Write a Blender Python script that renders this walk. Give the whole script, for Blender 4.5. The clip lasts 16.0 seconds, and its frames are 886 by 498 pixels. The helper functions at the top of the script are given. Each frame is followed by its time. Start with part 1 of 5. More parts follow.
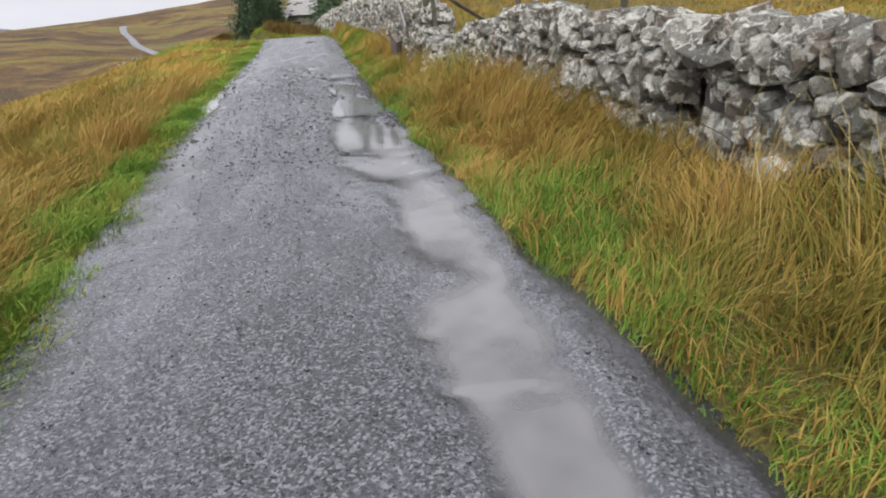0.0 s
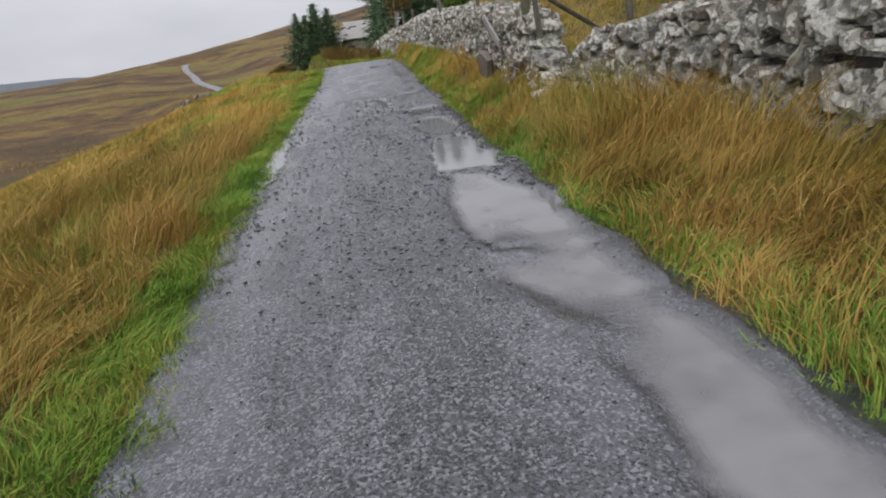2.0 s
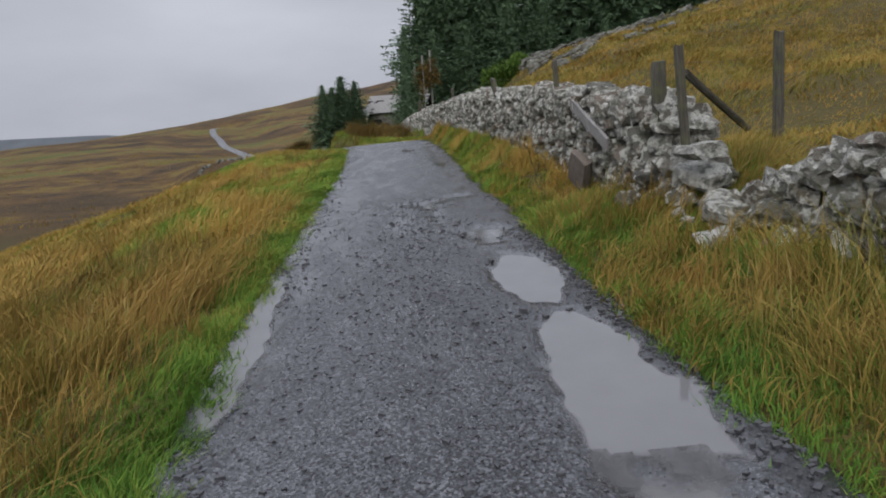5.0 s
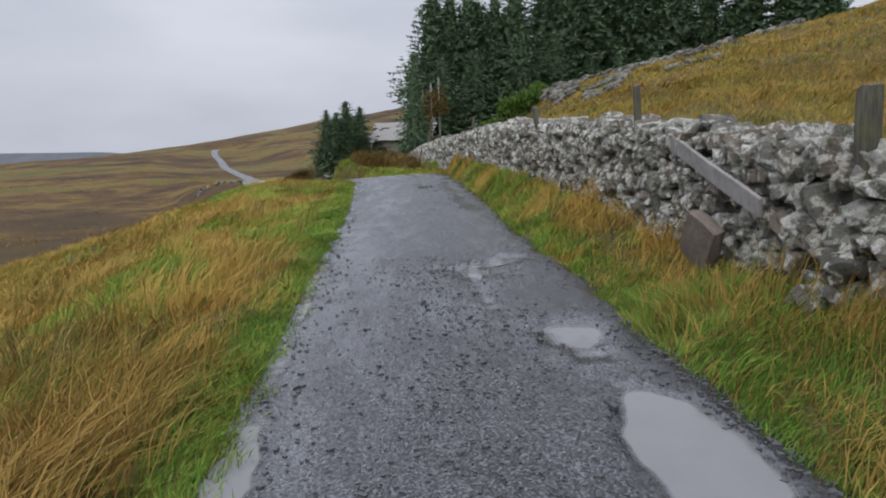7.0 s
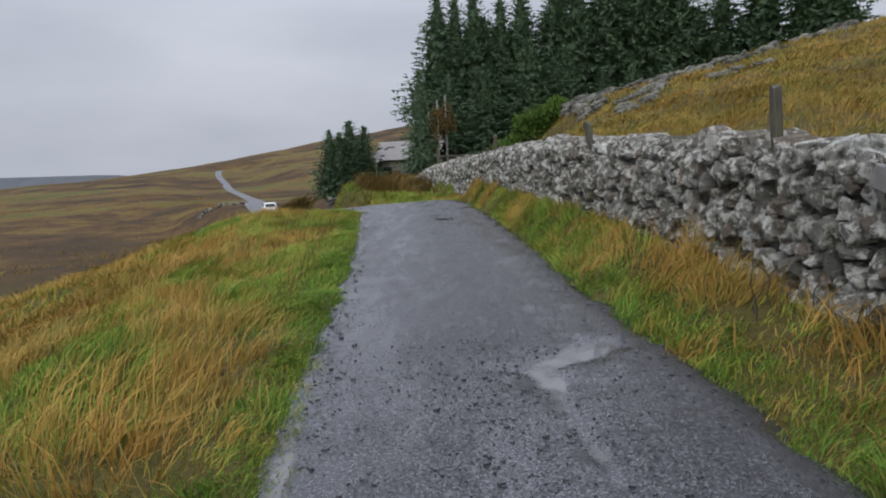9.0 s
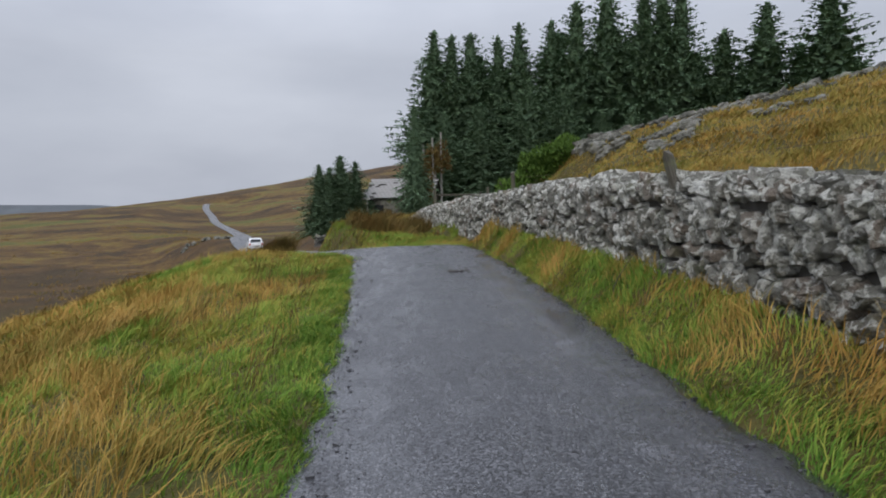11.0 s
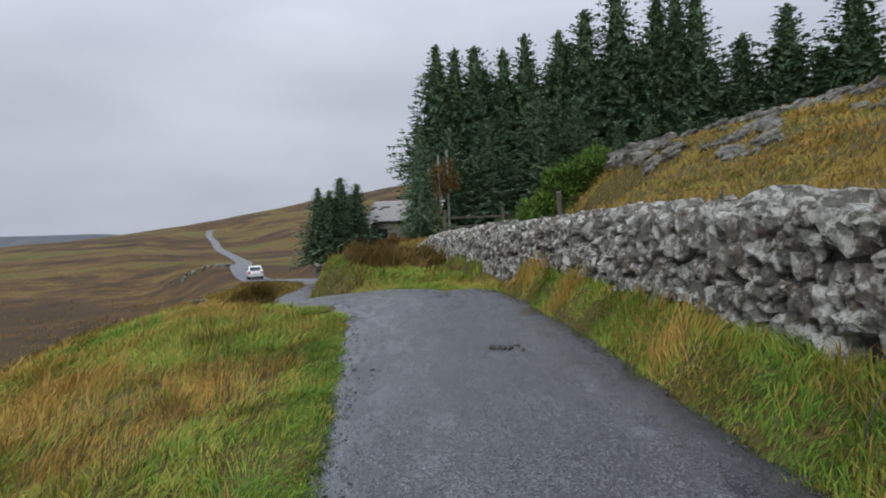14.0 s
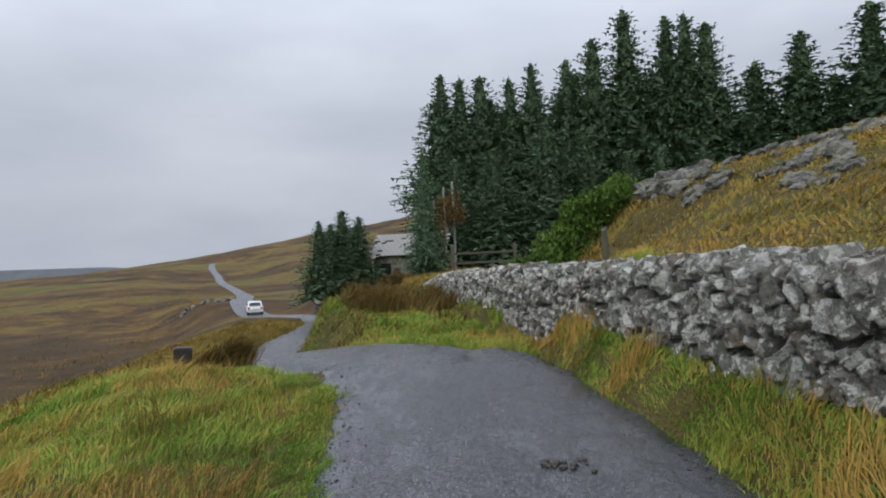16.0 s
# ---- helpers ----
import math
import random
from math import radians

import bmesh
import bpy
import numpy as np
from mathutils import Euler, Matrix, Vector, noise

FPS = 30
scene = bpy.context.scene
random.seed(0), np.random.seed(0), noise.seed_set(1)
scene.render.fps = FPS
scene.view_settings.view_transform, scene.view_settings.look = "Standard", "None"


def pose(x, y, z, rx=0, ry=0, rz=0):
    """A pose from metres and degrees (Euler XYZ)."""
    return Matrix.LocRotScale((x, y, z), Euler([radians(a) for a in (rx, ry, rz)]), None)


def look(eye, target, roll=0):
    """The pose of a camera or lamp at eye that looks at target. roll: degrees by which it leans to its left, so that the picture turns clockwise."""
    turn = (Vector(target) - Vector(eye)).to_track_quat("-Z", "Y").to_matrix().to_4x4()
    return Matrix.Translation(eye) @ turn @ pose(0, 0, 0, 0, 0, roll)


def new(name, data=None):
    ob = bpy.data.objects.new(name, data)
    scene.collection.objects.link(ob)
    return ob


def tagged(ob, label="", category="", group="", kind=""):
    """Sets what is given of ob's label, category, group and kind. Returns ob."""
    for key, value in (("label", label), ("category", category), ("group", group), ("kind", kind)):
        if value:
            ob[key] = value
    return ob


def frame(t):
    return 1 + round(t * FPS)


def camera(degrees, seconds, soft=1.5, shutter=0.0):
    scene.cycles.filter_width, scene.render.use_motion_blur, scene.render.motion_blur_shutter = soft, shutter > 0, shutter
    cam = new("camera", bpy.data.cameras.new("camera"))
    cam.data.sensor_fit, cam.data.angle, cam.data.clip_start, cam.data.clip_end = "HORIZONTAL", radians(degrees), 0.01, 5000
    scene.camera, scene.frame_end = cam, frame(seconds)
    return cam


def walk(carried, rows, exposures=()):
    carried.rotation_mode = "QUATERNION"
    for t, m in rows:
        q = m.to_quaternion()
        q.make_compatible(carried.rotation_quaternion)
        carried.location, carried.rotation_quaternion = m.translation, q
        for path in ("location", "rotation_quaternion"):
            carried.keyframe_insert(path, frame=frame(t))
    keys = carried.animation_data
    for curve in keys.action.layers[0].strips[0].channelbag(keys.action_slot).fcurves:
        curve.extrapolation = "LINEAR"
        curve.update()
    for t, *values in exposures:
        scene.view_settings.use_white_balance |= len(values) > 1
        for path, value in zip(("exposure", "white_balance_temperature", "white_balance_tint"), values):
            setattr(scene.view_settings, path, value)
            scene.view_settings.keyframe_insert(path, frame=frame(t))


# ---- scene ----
cam = camera(67.0, 16.0, soft=1.9)

PATH = [
    (0, (1.616, 0.738, 1.447), (1.852, 2.614, 0.795), -1.1),
    (0.5, (1.518, 1.375, 1.454), (1.723, 3.258, 0.812), -3.1),
    (1, (1.319, 1.981, 1.478), (1.418, 3.876, 0.847), -4.4),
    (1.5, (1.233, 2.565, 1.491), (1.313, 4.462, 0.864), -6.0),
    (2, (1.12, 3.211, 1.513), (1.174, 5.115, 0.904), -6.5),
    (2.5, (1.065, 3.831, 1.559), (1.114, 5.749, 0.995), -5.6),
    (3, (1.022, 4.455, 1.595), (1.074, 6.397, 1.123), -5.0),
    (3.2, (0.977, 4.718, 1.646), (1.027, 6.679, 1.254), -4.5),
    (5.3, (0.663, 7.283, 1.719), (0.69, 9.242, 1.319), -3.2),
    (5.5, (0.61, 7.525, 1.762), (0.63, 9.49, 1.387), -2.8),
    (6, (0.526, 8.163, 1.783), (0.554, 10.137, 1.465), -2.9),
    (6.5, (0.366, 8.803, 1.779), (0.394, 10.776, 1.454), -1.6),
    (7, (0.313, 9.378, 1.777), (0.359, 11.352, 1.459), -1.6),
    (7.5, (0.195, 10.049, 1.762), (0.247, 12.019, 1.418), -1.8),
    (8, (0.165, 10.689, 1.803), (0.214, 12.658, 1.456), -1.9),
    (8.5, (0.093, 11.253, 1.864), (0.118, 13.227, 1.54), -2.5),
    (9, (0.033, 11.83, 1.899), (0.067, 13.812, 1.632), -2.5),
    (9.5, (-0.052, 12.483, 1.972), (-0.013, 14.47, 1.752), -3.0),
    (9.7, (-0.111, 12.729, 1.957), (-0.064, 14.719, 1.764), -2.7),
    (11.8, (-0.454, 15.309, 1.875), (-0.385, 17.302, 1.726), -0.3),
    (12, (-0.492, 15.561, 1.917), (-0.425, 17.554, 1.762), -0.2),
    (12.5, (-0.475, 16.144, 1.968), (-0.408, 18.141, 1.89), -2.3),
    (13, (-0.506, 16.739, 1.967), (-0.438, 18.736, 1.893), -1.9),
    (13.5, (-0.473, 17.292, 2.015), (-0.407, 19.289, 1.92), -2.8),
    (14, (-0.483, 17.852, 2.077), (-0.419, 19.848, 1.983), -2.5),
    (14.5, (-0.492, 18.382, 2.133), (-0.422, 20.38, 2.081), -2.3),
    (15, (-0.513, 18.928, 2.191), (-0.447, 20.927, 2.176), -2.7),
    (15.5, (-0.571, 19.429, 2.232), (-0.512, 21.428, 2.227), -2.5),
    (16, (-0.576, 19.956, 2.233), (-0.518, 21.956, 2.235), -2.7),
]

walk(cam, [(t, look(e, g, r)) for t, e, g, r in PATH],
     exposures=[(0, 0.82, 7000, 10), (1, 0.55, 7000, 10), (2, 0.42, 6950, 10), (3.2, 0.26, 6850, 10), (5.3, 0.0, 6600, 9), (6, 0.0, 6550, 9), (6.5, 0.13, 6550, 9), (7.5, 0.28, 6550, 9), (8.5, 0.18, 6500, 9),
                (9, 0.08, 6500, 9), (9.7, 0.03, 6500, 9), (12, 0.1, 6450, 8), (12.5, 0.04, 6450, 8), (13.5, 0.15, 6450, 8), (14.5, 0.06, 6450, 8), (16, 0.11, 6450, 7)])

# ---- light: overcast daylight ----
world = bpy.data.worlds.new("world")
scene.world = world
world.use_nodes = True
wn = world.node_tree.nodes
wl = world.node_tree.links
sky = wn.new("ShaderNodeTexSky")
sky.sky_type = "NISHITA"
sky.sun_disc = False
sky.sun_elevation, sky.sun_rotation = radians(38), radians(200)
sky.air_density, sky.dust_density, sky.ozone_density = 1.0, 4.0, 1.0
# a closed cloud layer: soft grey banks over the sky's own light
coord = wn.new("ShaderNodeTexCoord")
cmap = wn.new("ShaderNodeMapping")
cmap.inputs["Scale"].default_value = (1.2, 1.2, 3.5)
cnoise = wn.new("ShaderNodeTexNoise")
cnoise.inputs["Scale"].default_value = 1.6
cnoise.inputs["Detail"].default_value = 5
cramp = wn.new("ShaderNodeValToRGB")
cramp.color_ramp.elements[0].position, cramp.color_ramp.elements[0].color = 0.32, (4.95, 5.25, 6.2, 1)
cramp.color_ramp.elements[1].position, cramp.color_ramp.elements[1].color = 0.72, (6.85, 7.15, 8.15, 1)
cmix = wn.new("ShaderNodeMix")
cmix.data_type = "RGBA"
cmix.inputs["Factor"].default_value = 0.93
bg = wn["Background"]
bg.inputs["Strength"].default_value = 0.085
wl.new(coord.outputs["Generated"], cmap.inputs["Vector"])
wl.new(cmap.outputs["Vector"], cnoise.inputs["Vector"])
wl.new(cnoise.outputs["Fac"], cramp.inputs["Fac"])
wl.new(sky.outputs["Color"], cmix.inputs["A"])
wl.new(cramp.outputs["Color"], cmix.inputs["B"])
sep = wn.new("ShaderNodeSeparateXYZ")
up = wn.new("ShaderNodeMapRange")
for key, val in (("From Min", 0.2), ("From Max", 0.9), ("To Min", 1.0), ("To Max", 3.2)):
    up.inputs[key].default_value = val
gain = wn.new("ShaderNodeVectorMath")
gain.operation = "SCALE"
wl.new(coord.outputs["Generated"], sep.inputs[0])
wl.new(sep.outputs["Z"], up.inputs["Value"])
wl.new(cmix.outputs["Result"], gain.inputs[0])
wl.new(up.outputs["Result"], gain.inputs["Scale"])
wl.new(gain.outputs["Vector"], bg.inputs["Color"])
sun = new("sun", bpy.data.lights.new("sun", "SUN"))
sun.data.energy, sun.data.angle, sun.data.color = 0.7, radians(25), (1.0, 0.96, 0.9)
sun.matrix_world = look((0, 0, 60), (0 + 60 * math.sin(radians(200)) * -1, 60 * math.cos(radians(200)) * -1, 13))


# ---- materials ----
class Mat:
    """A small builder of node materials."""

    def __init__(self, name, rough=0.8, metal=0.0, spec=0.5):
        self.m = bpy.data.materials.new(name)
        self.m.use_nodes = True
        self.n, self.l = self.m.node_tree.nodes, self.m.node_tree.links
        self.b = self.n["Principled BSDF"]
        self.b.inputs["Roughness"].default_value = rough
        self.b.inputs["Metallic"].default_value = metal
        self.b.inputs["Specular IOR Level"].default_value = spec
        self.co = self.n.new("ShaderNodeTexCoord")

    def put(self, sock, value):
        if hasattr(value, "is_linked"):
            self.l.new(value, sock)
        else:
            sock.default_value = value

    def place(self, kind="Object", scale=(1, 1, 1)):
        mp = self.n.new("ShaderNodeMapping")
        mp.inputs["Scale"].default_value = scale
        if kind == "World":
            g = self.n.new("ShaderNodeNewGeometry")
            self.l.new(g.outputs["Position"], mp.inputs["Vector"])
        else:
            self.l.new(self.co.outputs[kind], mp.inputs["Vector"])
        return mp.outputs["Vector"]

    def noise(self, vec, scale, detail=4, rough=0.55, out="Fac"):
        t = self.n.new("ShaderNodeTexNoise")
        t.inputs["Scale"].default_value, t.inputs["Detail"].default_value, t.inputs["Roughness"].default_value = scale, detail, rough
        self.l.new(vec, t.inputs["Vector"])
        return t.outputs[out]

    def cells(self, vec, scale, feature="F1", out="Distance"):
        t = self.n.new("ShaderNodeTexVoronoi")
        t.feature = feature
        t.inputs["Scale"].default_value = scale
        self.l.new(vec, t.inputs["Vector"])
        return t.outputs[out]

    def ramp(self, fac, stops):
        t = self.n.new("ShaderNodeValToRGB")
        el = t.color_ramp.elements
        while len(el) < len(stops):
            el.new(0.5)
        for e, (p, c) in zip(el, stops):
            e.position, e.color = p, (*c, 1) if len(c) == 3 else c
        self.l.new(fac, t.inputs["Fac"])
        return t.outputs["Color"]

    def rng(self, fac, a, b, c, d):
        t = self.n.new("ShaderNodeMapRange")
        for k, v in zip(("From Min", "From Max", "To Min", "To Max"), (a, b, c, d)):
            t.inputs[k].default_value = v
        self.l.new(fac, t.inputs["Value"])
        return t.outputs["Result"]

    def mix(self, fac, a, b, how="MIX"):
        t = self.n.new("ShaderNodeMix")
        t.data_type, t.blend_type = "RGBA", how
        for s, v in ((t.inputs["Factor"], fac), (t.inputs["A"], a), (t.inputs["B"], b)):
            self.put(s, (*v, 1) if isinstance(v, tuple) and len(v) == 3 else v)
        return t.outputs["Result"]

    def math(self, how, a, b=0.0):
        t = self.n.new("ShaderNodeMath")
        t.operation = how
        self.put(t.inputs[0], a)
        self.put(t.inputs[1], b)
        return t.outputs[0]

    def random(self):
        return self.n.new("ShaderNodeObjectInfo").outputs["Random"]

    def island(self):
        return self.n.new("ShaderNodeNewGeometry").outputs["Random Per Island"]

    def color(self, v):
        self.put(self.b.inputs["Base Color"], (*v, 1) if isinstance(v, tuple) else v)
        return self

    def rough(self, v):
        self.put(self.b.inputs["Roughness"], v)
        return self

    def bump(self, height, strength=0.4, dist=0.01):
        t = self.n.new("ShaderNodeBump")
        t.inputs["Strength"].default_value, t.inputs["Distance"].default_value = strength, dist
        self.l.new(height, t.inputs["Height"])
        self.l.new(t.outputs["Normal"], self.b.inputs["Normal"])
        return self


def ground_mat():
    k = Mat("moor_ground", 0.95, spec=0.2)
    w = k.place("World")
    big = k.noise(w, 0.035, 5, 0.6)
    mid = k.noise(k.place("World", (0.5, 1.0, 1.0)), 0.45, 5, 0.6)
    fine = k.noise(w, 9.0, 4, 0.7)
    patch = k.math("ADD", k.math("MULTIPLY", k.rng(k.noise(k.place("World", (0.7, 1, 1)), 0.014, 4, 0.6), 0.42, 0.58, 0, 1), 0.4),
                   k.math("ADD", k.math("MULTIPLY", k.rng(k.noise(w, 0.06, 5, 0.65), 0.4, 0.6, 0, 1), 0.33), k.math("MULTIPLY", k.rng(k.noise(w, 0.4, 6, 0.8), 0.35, 0.65, 0, 1), 0.27)))
    moor = k.ramp(patch, [(0.2, (0.025, 0.016, 0.010)), (0.36, (0.060, 0.032, 0.015)), (0.48, (0.100, 0.052, 0.019)), (0.58, (0.185, 0.115, 0.030)), (0.70, (0.13, 0.12, 0.026)), (0.85, (0.075, 0.10, 0.022))])
    near = k.ramp(mid, [(0.3, (0.05, 0.062, 0.014)), (0.5, (0.095, 0.078, 0.02)), (0.7, (0.06, 0.07, 0.014))])
    cd = k.n.new("ShaderNodeVectorMath")
    cd.operation = "LENGTH"
    k.l.new(w, cd.inputs[0])
    far = k.rng(cd.outputs["Value"], 62, 88, 0, 1)
    col = k.mix(far, near, moor)
    col = k.mix(k.rng(big, 0.4, 0.65, 0, 0.5), col, (0.09, 0.05, 0.02))
    k.color(k.mix(k.rng(fine, 0.3, 0.7, 0.6, 0.0), col, (0.05, 0.04, 0.015), "MIX"))
    return k.bump(k.math("ADD", fine, k.math("MULTIPLY", k.noise(w, 0.8, 6, 0.75), 5.0)), 0.9, 0.06).m


def road_mat():
    k = Mat("wet_asphalt", 0.4)
    w = k.place("World")
    chips = k.cells(w, 90, out="Color")
    chipd = k.cells(w, 90)
    fine = k.noise(w, 130, 3, 0.7)
    big = k.noise(k.place("World", (1.6, 0.5, 1)), 1.1, 5, 0.6)
    bw = k.n.new("ShaderNodeRGBToBW")
    k.l.new(chips, bw.inputs[0])
    uv = k.n.new("ShaderNodeSeparateXYZ")
    k.l.new(k.co.outputs["UV"], uv.inputs[0])
    soak = k.n.new("ShaderNodeAttribute")
    soak.attribute_name = "soak"
    crown = k.math("MULTIPLY", k.rng(k.math("ABSOLUTE", k.math("SUBTRACT", uv.outputs["X"], -0.02)), 0.15, 0.6, 1, 0), k.rng(uv.outputs["Y"], 13.5, 17.5, 1.0, 0.3))
    # dark stones standing out of a paler, silted binder; more of them are bare on the crown, fewer where rain lies
    bare = k.math("ADD", k.math("ADD", k.math("MULTIPLY", crown, 0.10), k.math("MULTIPLY", big, 0.25)), k.math("MULTIPLY", soak.outputs["Fac"], -0.14))
    stone = k.math("MULTIPLY", k.rng(k.math("SUBTRACT", k.math("ADD", bare, 0.27), bw.outputs[0]), -0.10, 0.14, 0, 1), k.rng(fine, 0.3, 0.55, 0.35, 1.0))
    binder = k.ramp(k.math("ADD", k.math("MULTIPLY", fine, 0.6), k.math("MULTIPLY", big, 0.4)), [(0.35, (0.016, 0.017, 0.020)), (0.5, (0.038, 0.040, 0.046)), (0.65, (0.085, 0.088, 0.098))])
    pale = k.mix(k.rng(bw.outputs[0], 0.66, 0.78, 0, 0.7), binder, (0.14, 0.14, 0.15))
    # the dark, tarry strip along the hill side
    pale = k.mix(k.rng(k.math("ADD", uv.outputs["X"], k.math("MULTIPLY", big, 0.2)), 1.12, 1.24, 0, 0.65), pale, (0.020, 0.020, 0.022))
    k.color(k.mix(stone, pale, k.ramp(fine, [(0.3, (0.010, 0.010, 0.012)), (0.7, (0.034, 0.033, 0.036))])))
    wet = k.noise(k.place("World", (1.8, 0.6, 1)), 2.1, 6, 0.65)
    film = k.math("ADD", k.rng(wet, 0.3, 0.7, 0.15, 0.85), k.math("MULTIPLY", soak.outputs["Fac"], 0.5))
    k.rough(k.math("ADD", k.rng(film, 0.30, 0.95, 0.40, 0.05), k.math("MULTIPLY", stone, 0.15)))
    h = k.math("ADD", k.math("MULTIPLY", stone, k.rng(chipd, 0.0, 0.6, 1.0, 0.1)), k.math("MULTIPLY", fine, 0.35))
    t = k.n.new("ShaderNodeBump")
    t.inputs["Distance"].default_value = 0.010
    k.l.new(k.rng(film, 0.45, 0.95, 0.95, 0.15), t.inputs["Strength"])
    k.l.new(h, t.inputs["Height"])
    k.l.new(t.outputs["Normal"], k.b.inputs["Normal"])
    return k.m


def stone_mat():
    k = Mat("lichened_limestone", 0.92, spec=0.2)
    o = k.place("World")
    f = k.math("FRACT", k.math("ADD", k.random(), k.island()))
    big = k.noise(o, 6.0, 6, 0.7)
    fine = k.noise(o, 45, 5, 0.75)
    crust = k.noise(o, 11.0, 5, 0.62)
    blots = k.noise(o, 27.0, 5, 0.7)
    base = k.ramp(f, [(0.0, (0.13, 0.128, 0.11)), (0.18, (0.30, 0.295, 0.26)), (0.34, (0.25, 0.205, 0.165)), (0.5, (0.17, 0.167, 0.14)), (0.68, (0.34, 0.335, 0.30)), (0.84, (0.24, 0.235, 0.20)), (1.0, (0.44, 0.435, 0.40))])
    # bare weathered rock, then dark algae, then pale crusts of lichen, then a little moss
    c = k.mix(k.rng(big, 0.40, 0.52, 0.38, 0), base, (0.085, 0.083, 0.068))
    c = k.mix(k.rng(blots, 0.57, 0.66, 0, 0.45), c, (0.07, 0.067, 0.056))
    c = k.mix(k.rng(k.math("ADD", crust, k.math("MULTIPLY", f, 0.10)), 0.545, 0.61, 0, 0.74), c, (0.74, 0.735, 0.67))
    c = k.mix(k.rng(k.noise(o, 3.4, 4), 0.58, 0.7, 0, 0.5), c, (0.11, 0.12, 0.045))
    k.color(k.mix(k.rng(fine, 0.36, 0.5, 0.4, 0), c, (0.08, 0.072, 0.06)))
    return k.bump(k.math("ADD", k.math("MULTIPLY", fine, 0.8), k.math("ADD", k.math("MULTIPLY", crust, 1.6), k.math("MULTIPLY", big, 1.6))), 1.0, 0.05).m


def blade_mat(name, stops):
    k = Mat(name, 0.85, spec=0.1)
    w = k.place("World")
    patch = k.noise(w, 0.8, 4, 0.6)
    f = k.math("ADD", k.math("MULTIPLY", patch, 0.74), k.math("MULTIPLY", k.island(), 0.26))
    k.color(k.ramp(f, stops))
    return k.m


def plain_mat(name, col, rough=0.7, metal=0.0, vary=0.35, scale=14.0, bump=0.3):
    k = Mat(name, rough, metal)
    o = k.place("Object")
    n1, n2 = k.noise(o, scale, 5, 0.65), k.noise(o, scale * 0.2, 3)
    dark = tuple(c * (1 - vary) for c in col)
    light = tuple(min(1, c * (1 + vary * 0.6)) for c in col)
    k.color(k.mix(k.rng(n2, 0.4, 0.65, 0, 0.4), k.ramp(n1, [(0.3, dark), (0.7, light)]), dark))
    return k.bump(n1, bump, 0.01).m


def wood_mat():
    k = Mat("weathered_wood", 0.85, spec=0.3)
    o = k.place("Object", (14, 14, 1.2))
    g = k.noise(o, 3.0, 6, 0.65)
    c = k.ramp(g, [(0.3, (0.04, 0.036, 0.028)), (0.55, (0.09, 0.082, 0.066)), (0.75, (0.17, 0.16, 0.135))])
    k.color(k.mix(k.rng(k.noise(k.place("Object"), 4, 4), 0.5, 0.65, 0, 0.6), c, (0.12, 0.13, 0.06)))
    return k.bump(g, 0.8, 0.01).m


def needle_mat(name, a, b):
    k = Mat(name, 0.85, spec=0.08)
    k.color(k.mix(k.rng(k.noise(k.place("World"), 0.5, 3), 0.35, 0.65, 0, 0.6), k.ramp(k.island(), [(0.0, a), (1.0, b)]), a))
    return k.m


GROUND, ROAD, STONE, WOOD = ground_mat(), road_mat(), stone_mat(), wood_mat()
TAWNY = blade_mat("tawny_grass", [(0.30, (0.107, 0.120, 0.022)), (0.42, (0.185, 0.143, 0.033)), (0.54, (0.286, 0.189, 0.054)), (0.70, (0.250, 0.139, 0.041))])
GREEN = blade_mat("green_grass", [(0.30, (0.058, 0.129, 0.019)), (0.46, (0.098, 0.183, 0.027)), (0.58, (0.160, 0.211, 0.036)), (0.70, (0.234, 0.168, 0.043))])
FIELD = blade_mat("field_grass", [(0.30, (0.143, 0.147, 0.030)), (0.5, (0.244, 0.181, 0.044)), (0.68, (0.311, 0.181, 0.047))])
RUSH = blade_mat("rush_grass", [(0.25, (0.06, 0.07, 0.02)), (0.5, (0.13, 0.09, 0.028)), (0.75, (0.20, 0.11, 0.034))])
PASTURE = blade_mat("pasture_grass", [(0.30, (0.095, 0.185, 0.028)), (0.46, (0.165, 0.245, 0.038)), (0.57, (0.26, 0.265, 0.05)), (0.70, (0.37, 0.26, 0.065))])
GOLD = blade_mat("golden_grass", [(0.30, (0.19, 0.175, 0.04)), (0.48, (0.33, 0.225, 0.058)), (0.68, (0.42, 0.245, 0.068))])
STRAW = blade_mat("pale_straw", [(0.25, (0.34, 0.27, 0.10)), (0.75, (0.46, 0.37, 0.15))])
NEEDLE = needle_mat("spruce_needles", (0.095, 0.15, 0.09), (0.16, 0.235, 0.13))
GORSE = needle_mat("gorse_leaves", (0.05, 0.095, 0.02), (0.11, 0.18, 0.035))
BROWNLEAF = needle_mat("autumn_leaves", (0.09, 0.06, 0.025), (0.18, 0.13, 0.04))
BARK = plain_mat("bark", (0.085, 0.07, 0.055), 0.9, vary=0.5)
BIRCH = plain_mat("birch_bark", (0.30, 0.29, 0.26), 0.85, vary=0.5)
DARKCORE = plain_mat("wall_core_earth", (0.065, 0.06, 0.052), 0.95)
GRAVEL = plain_mat("dark_chippings", (0.06, 0.06, 0.065), 0.5, vary=0.5, scale=60)
MUD = plain_mat("peaty_dung", (0.035, 0.028, 0.022), 0.6, vary=0.4, scale=40)

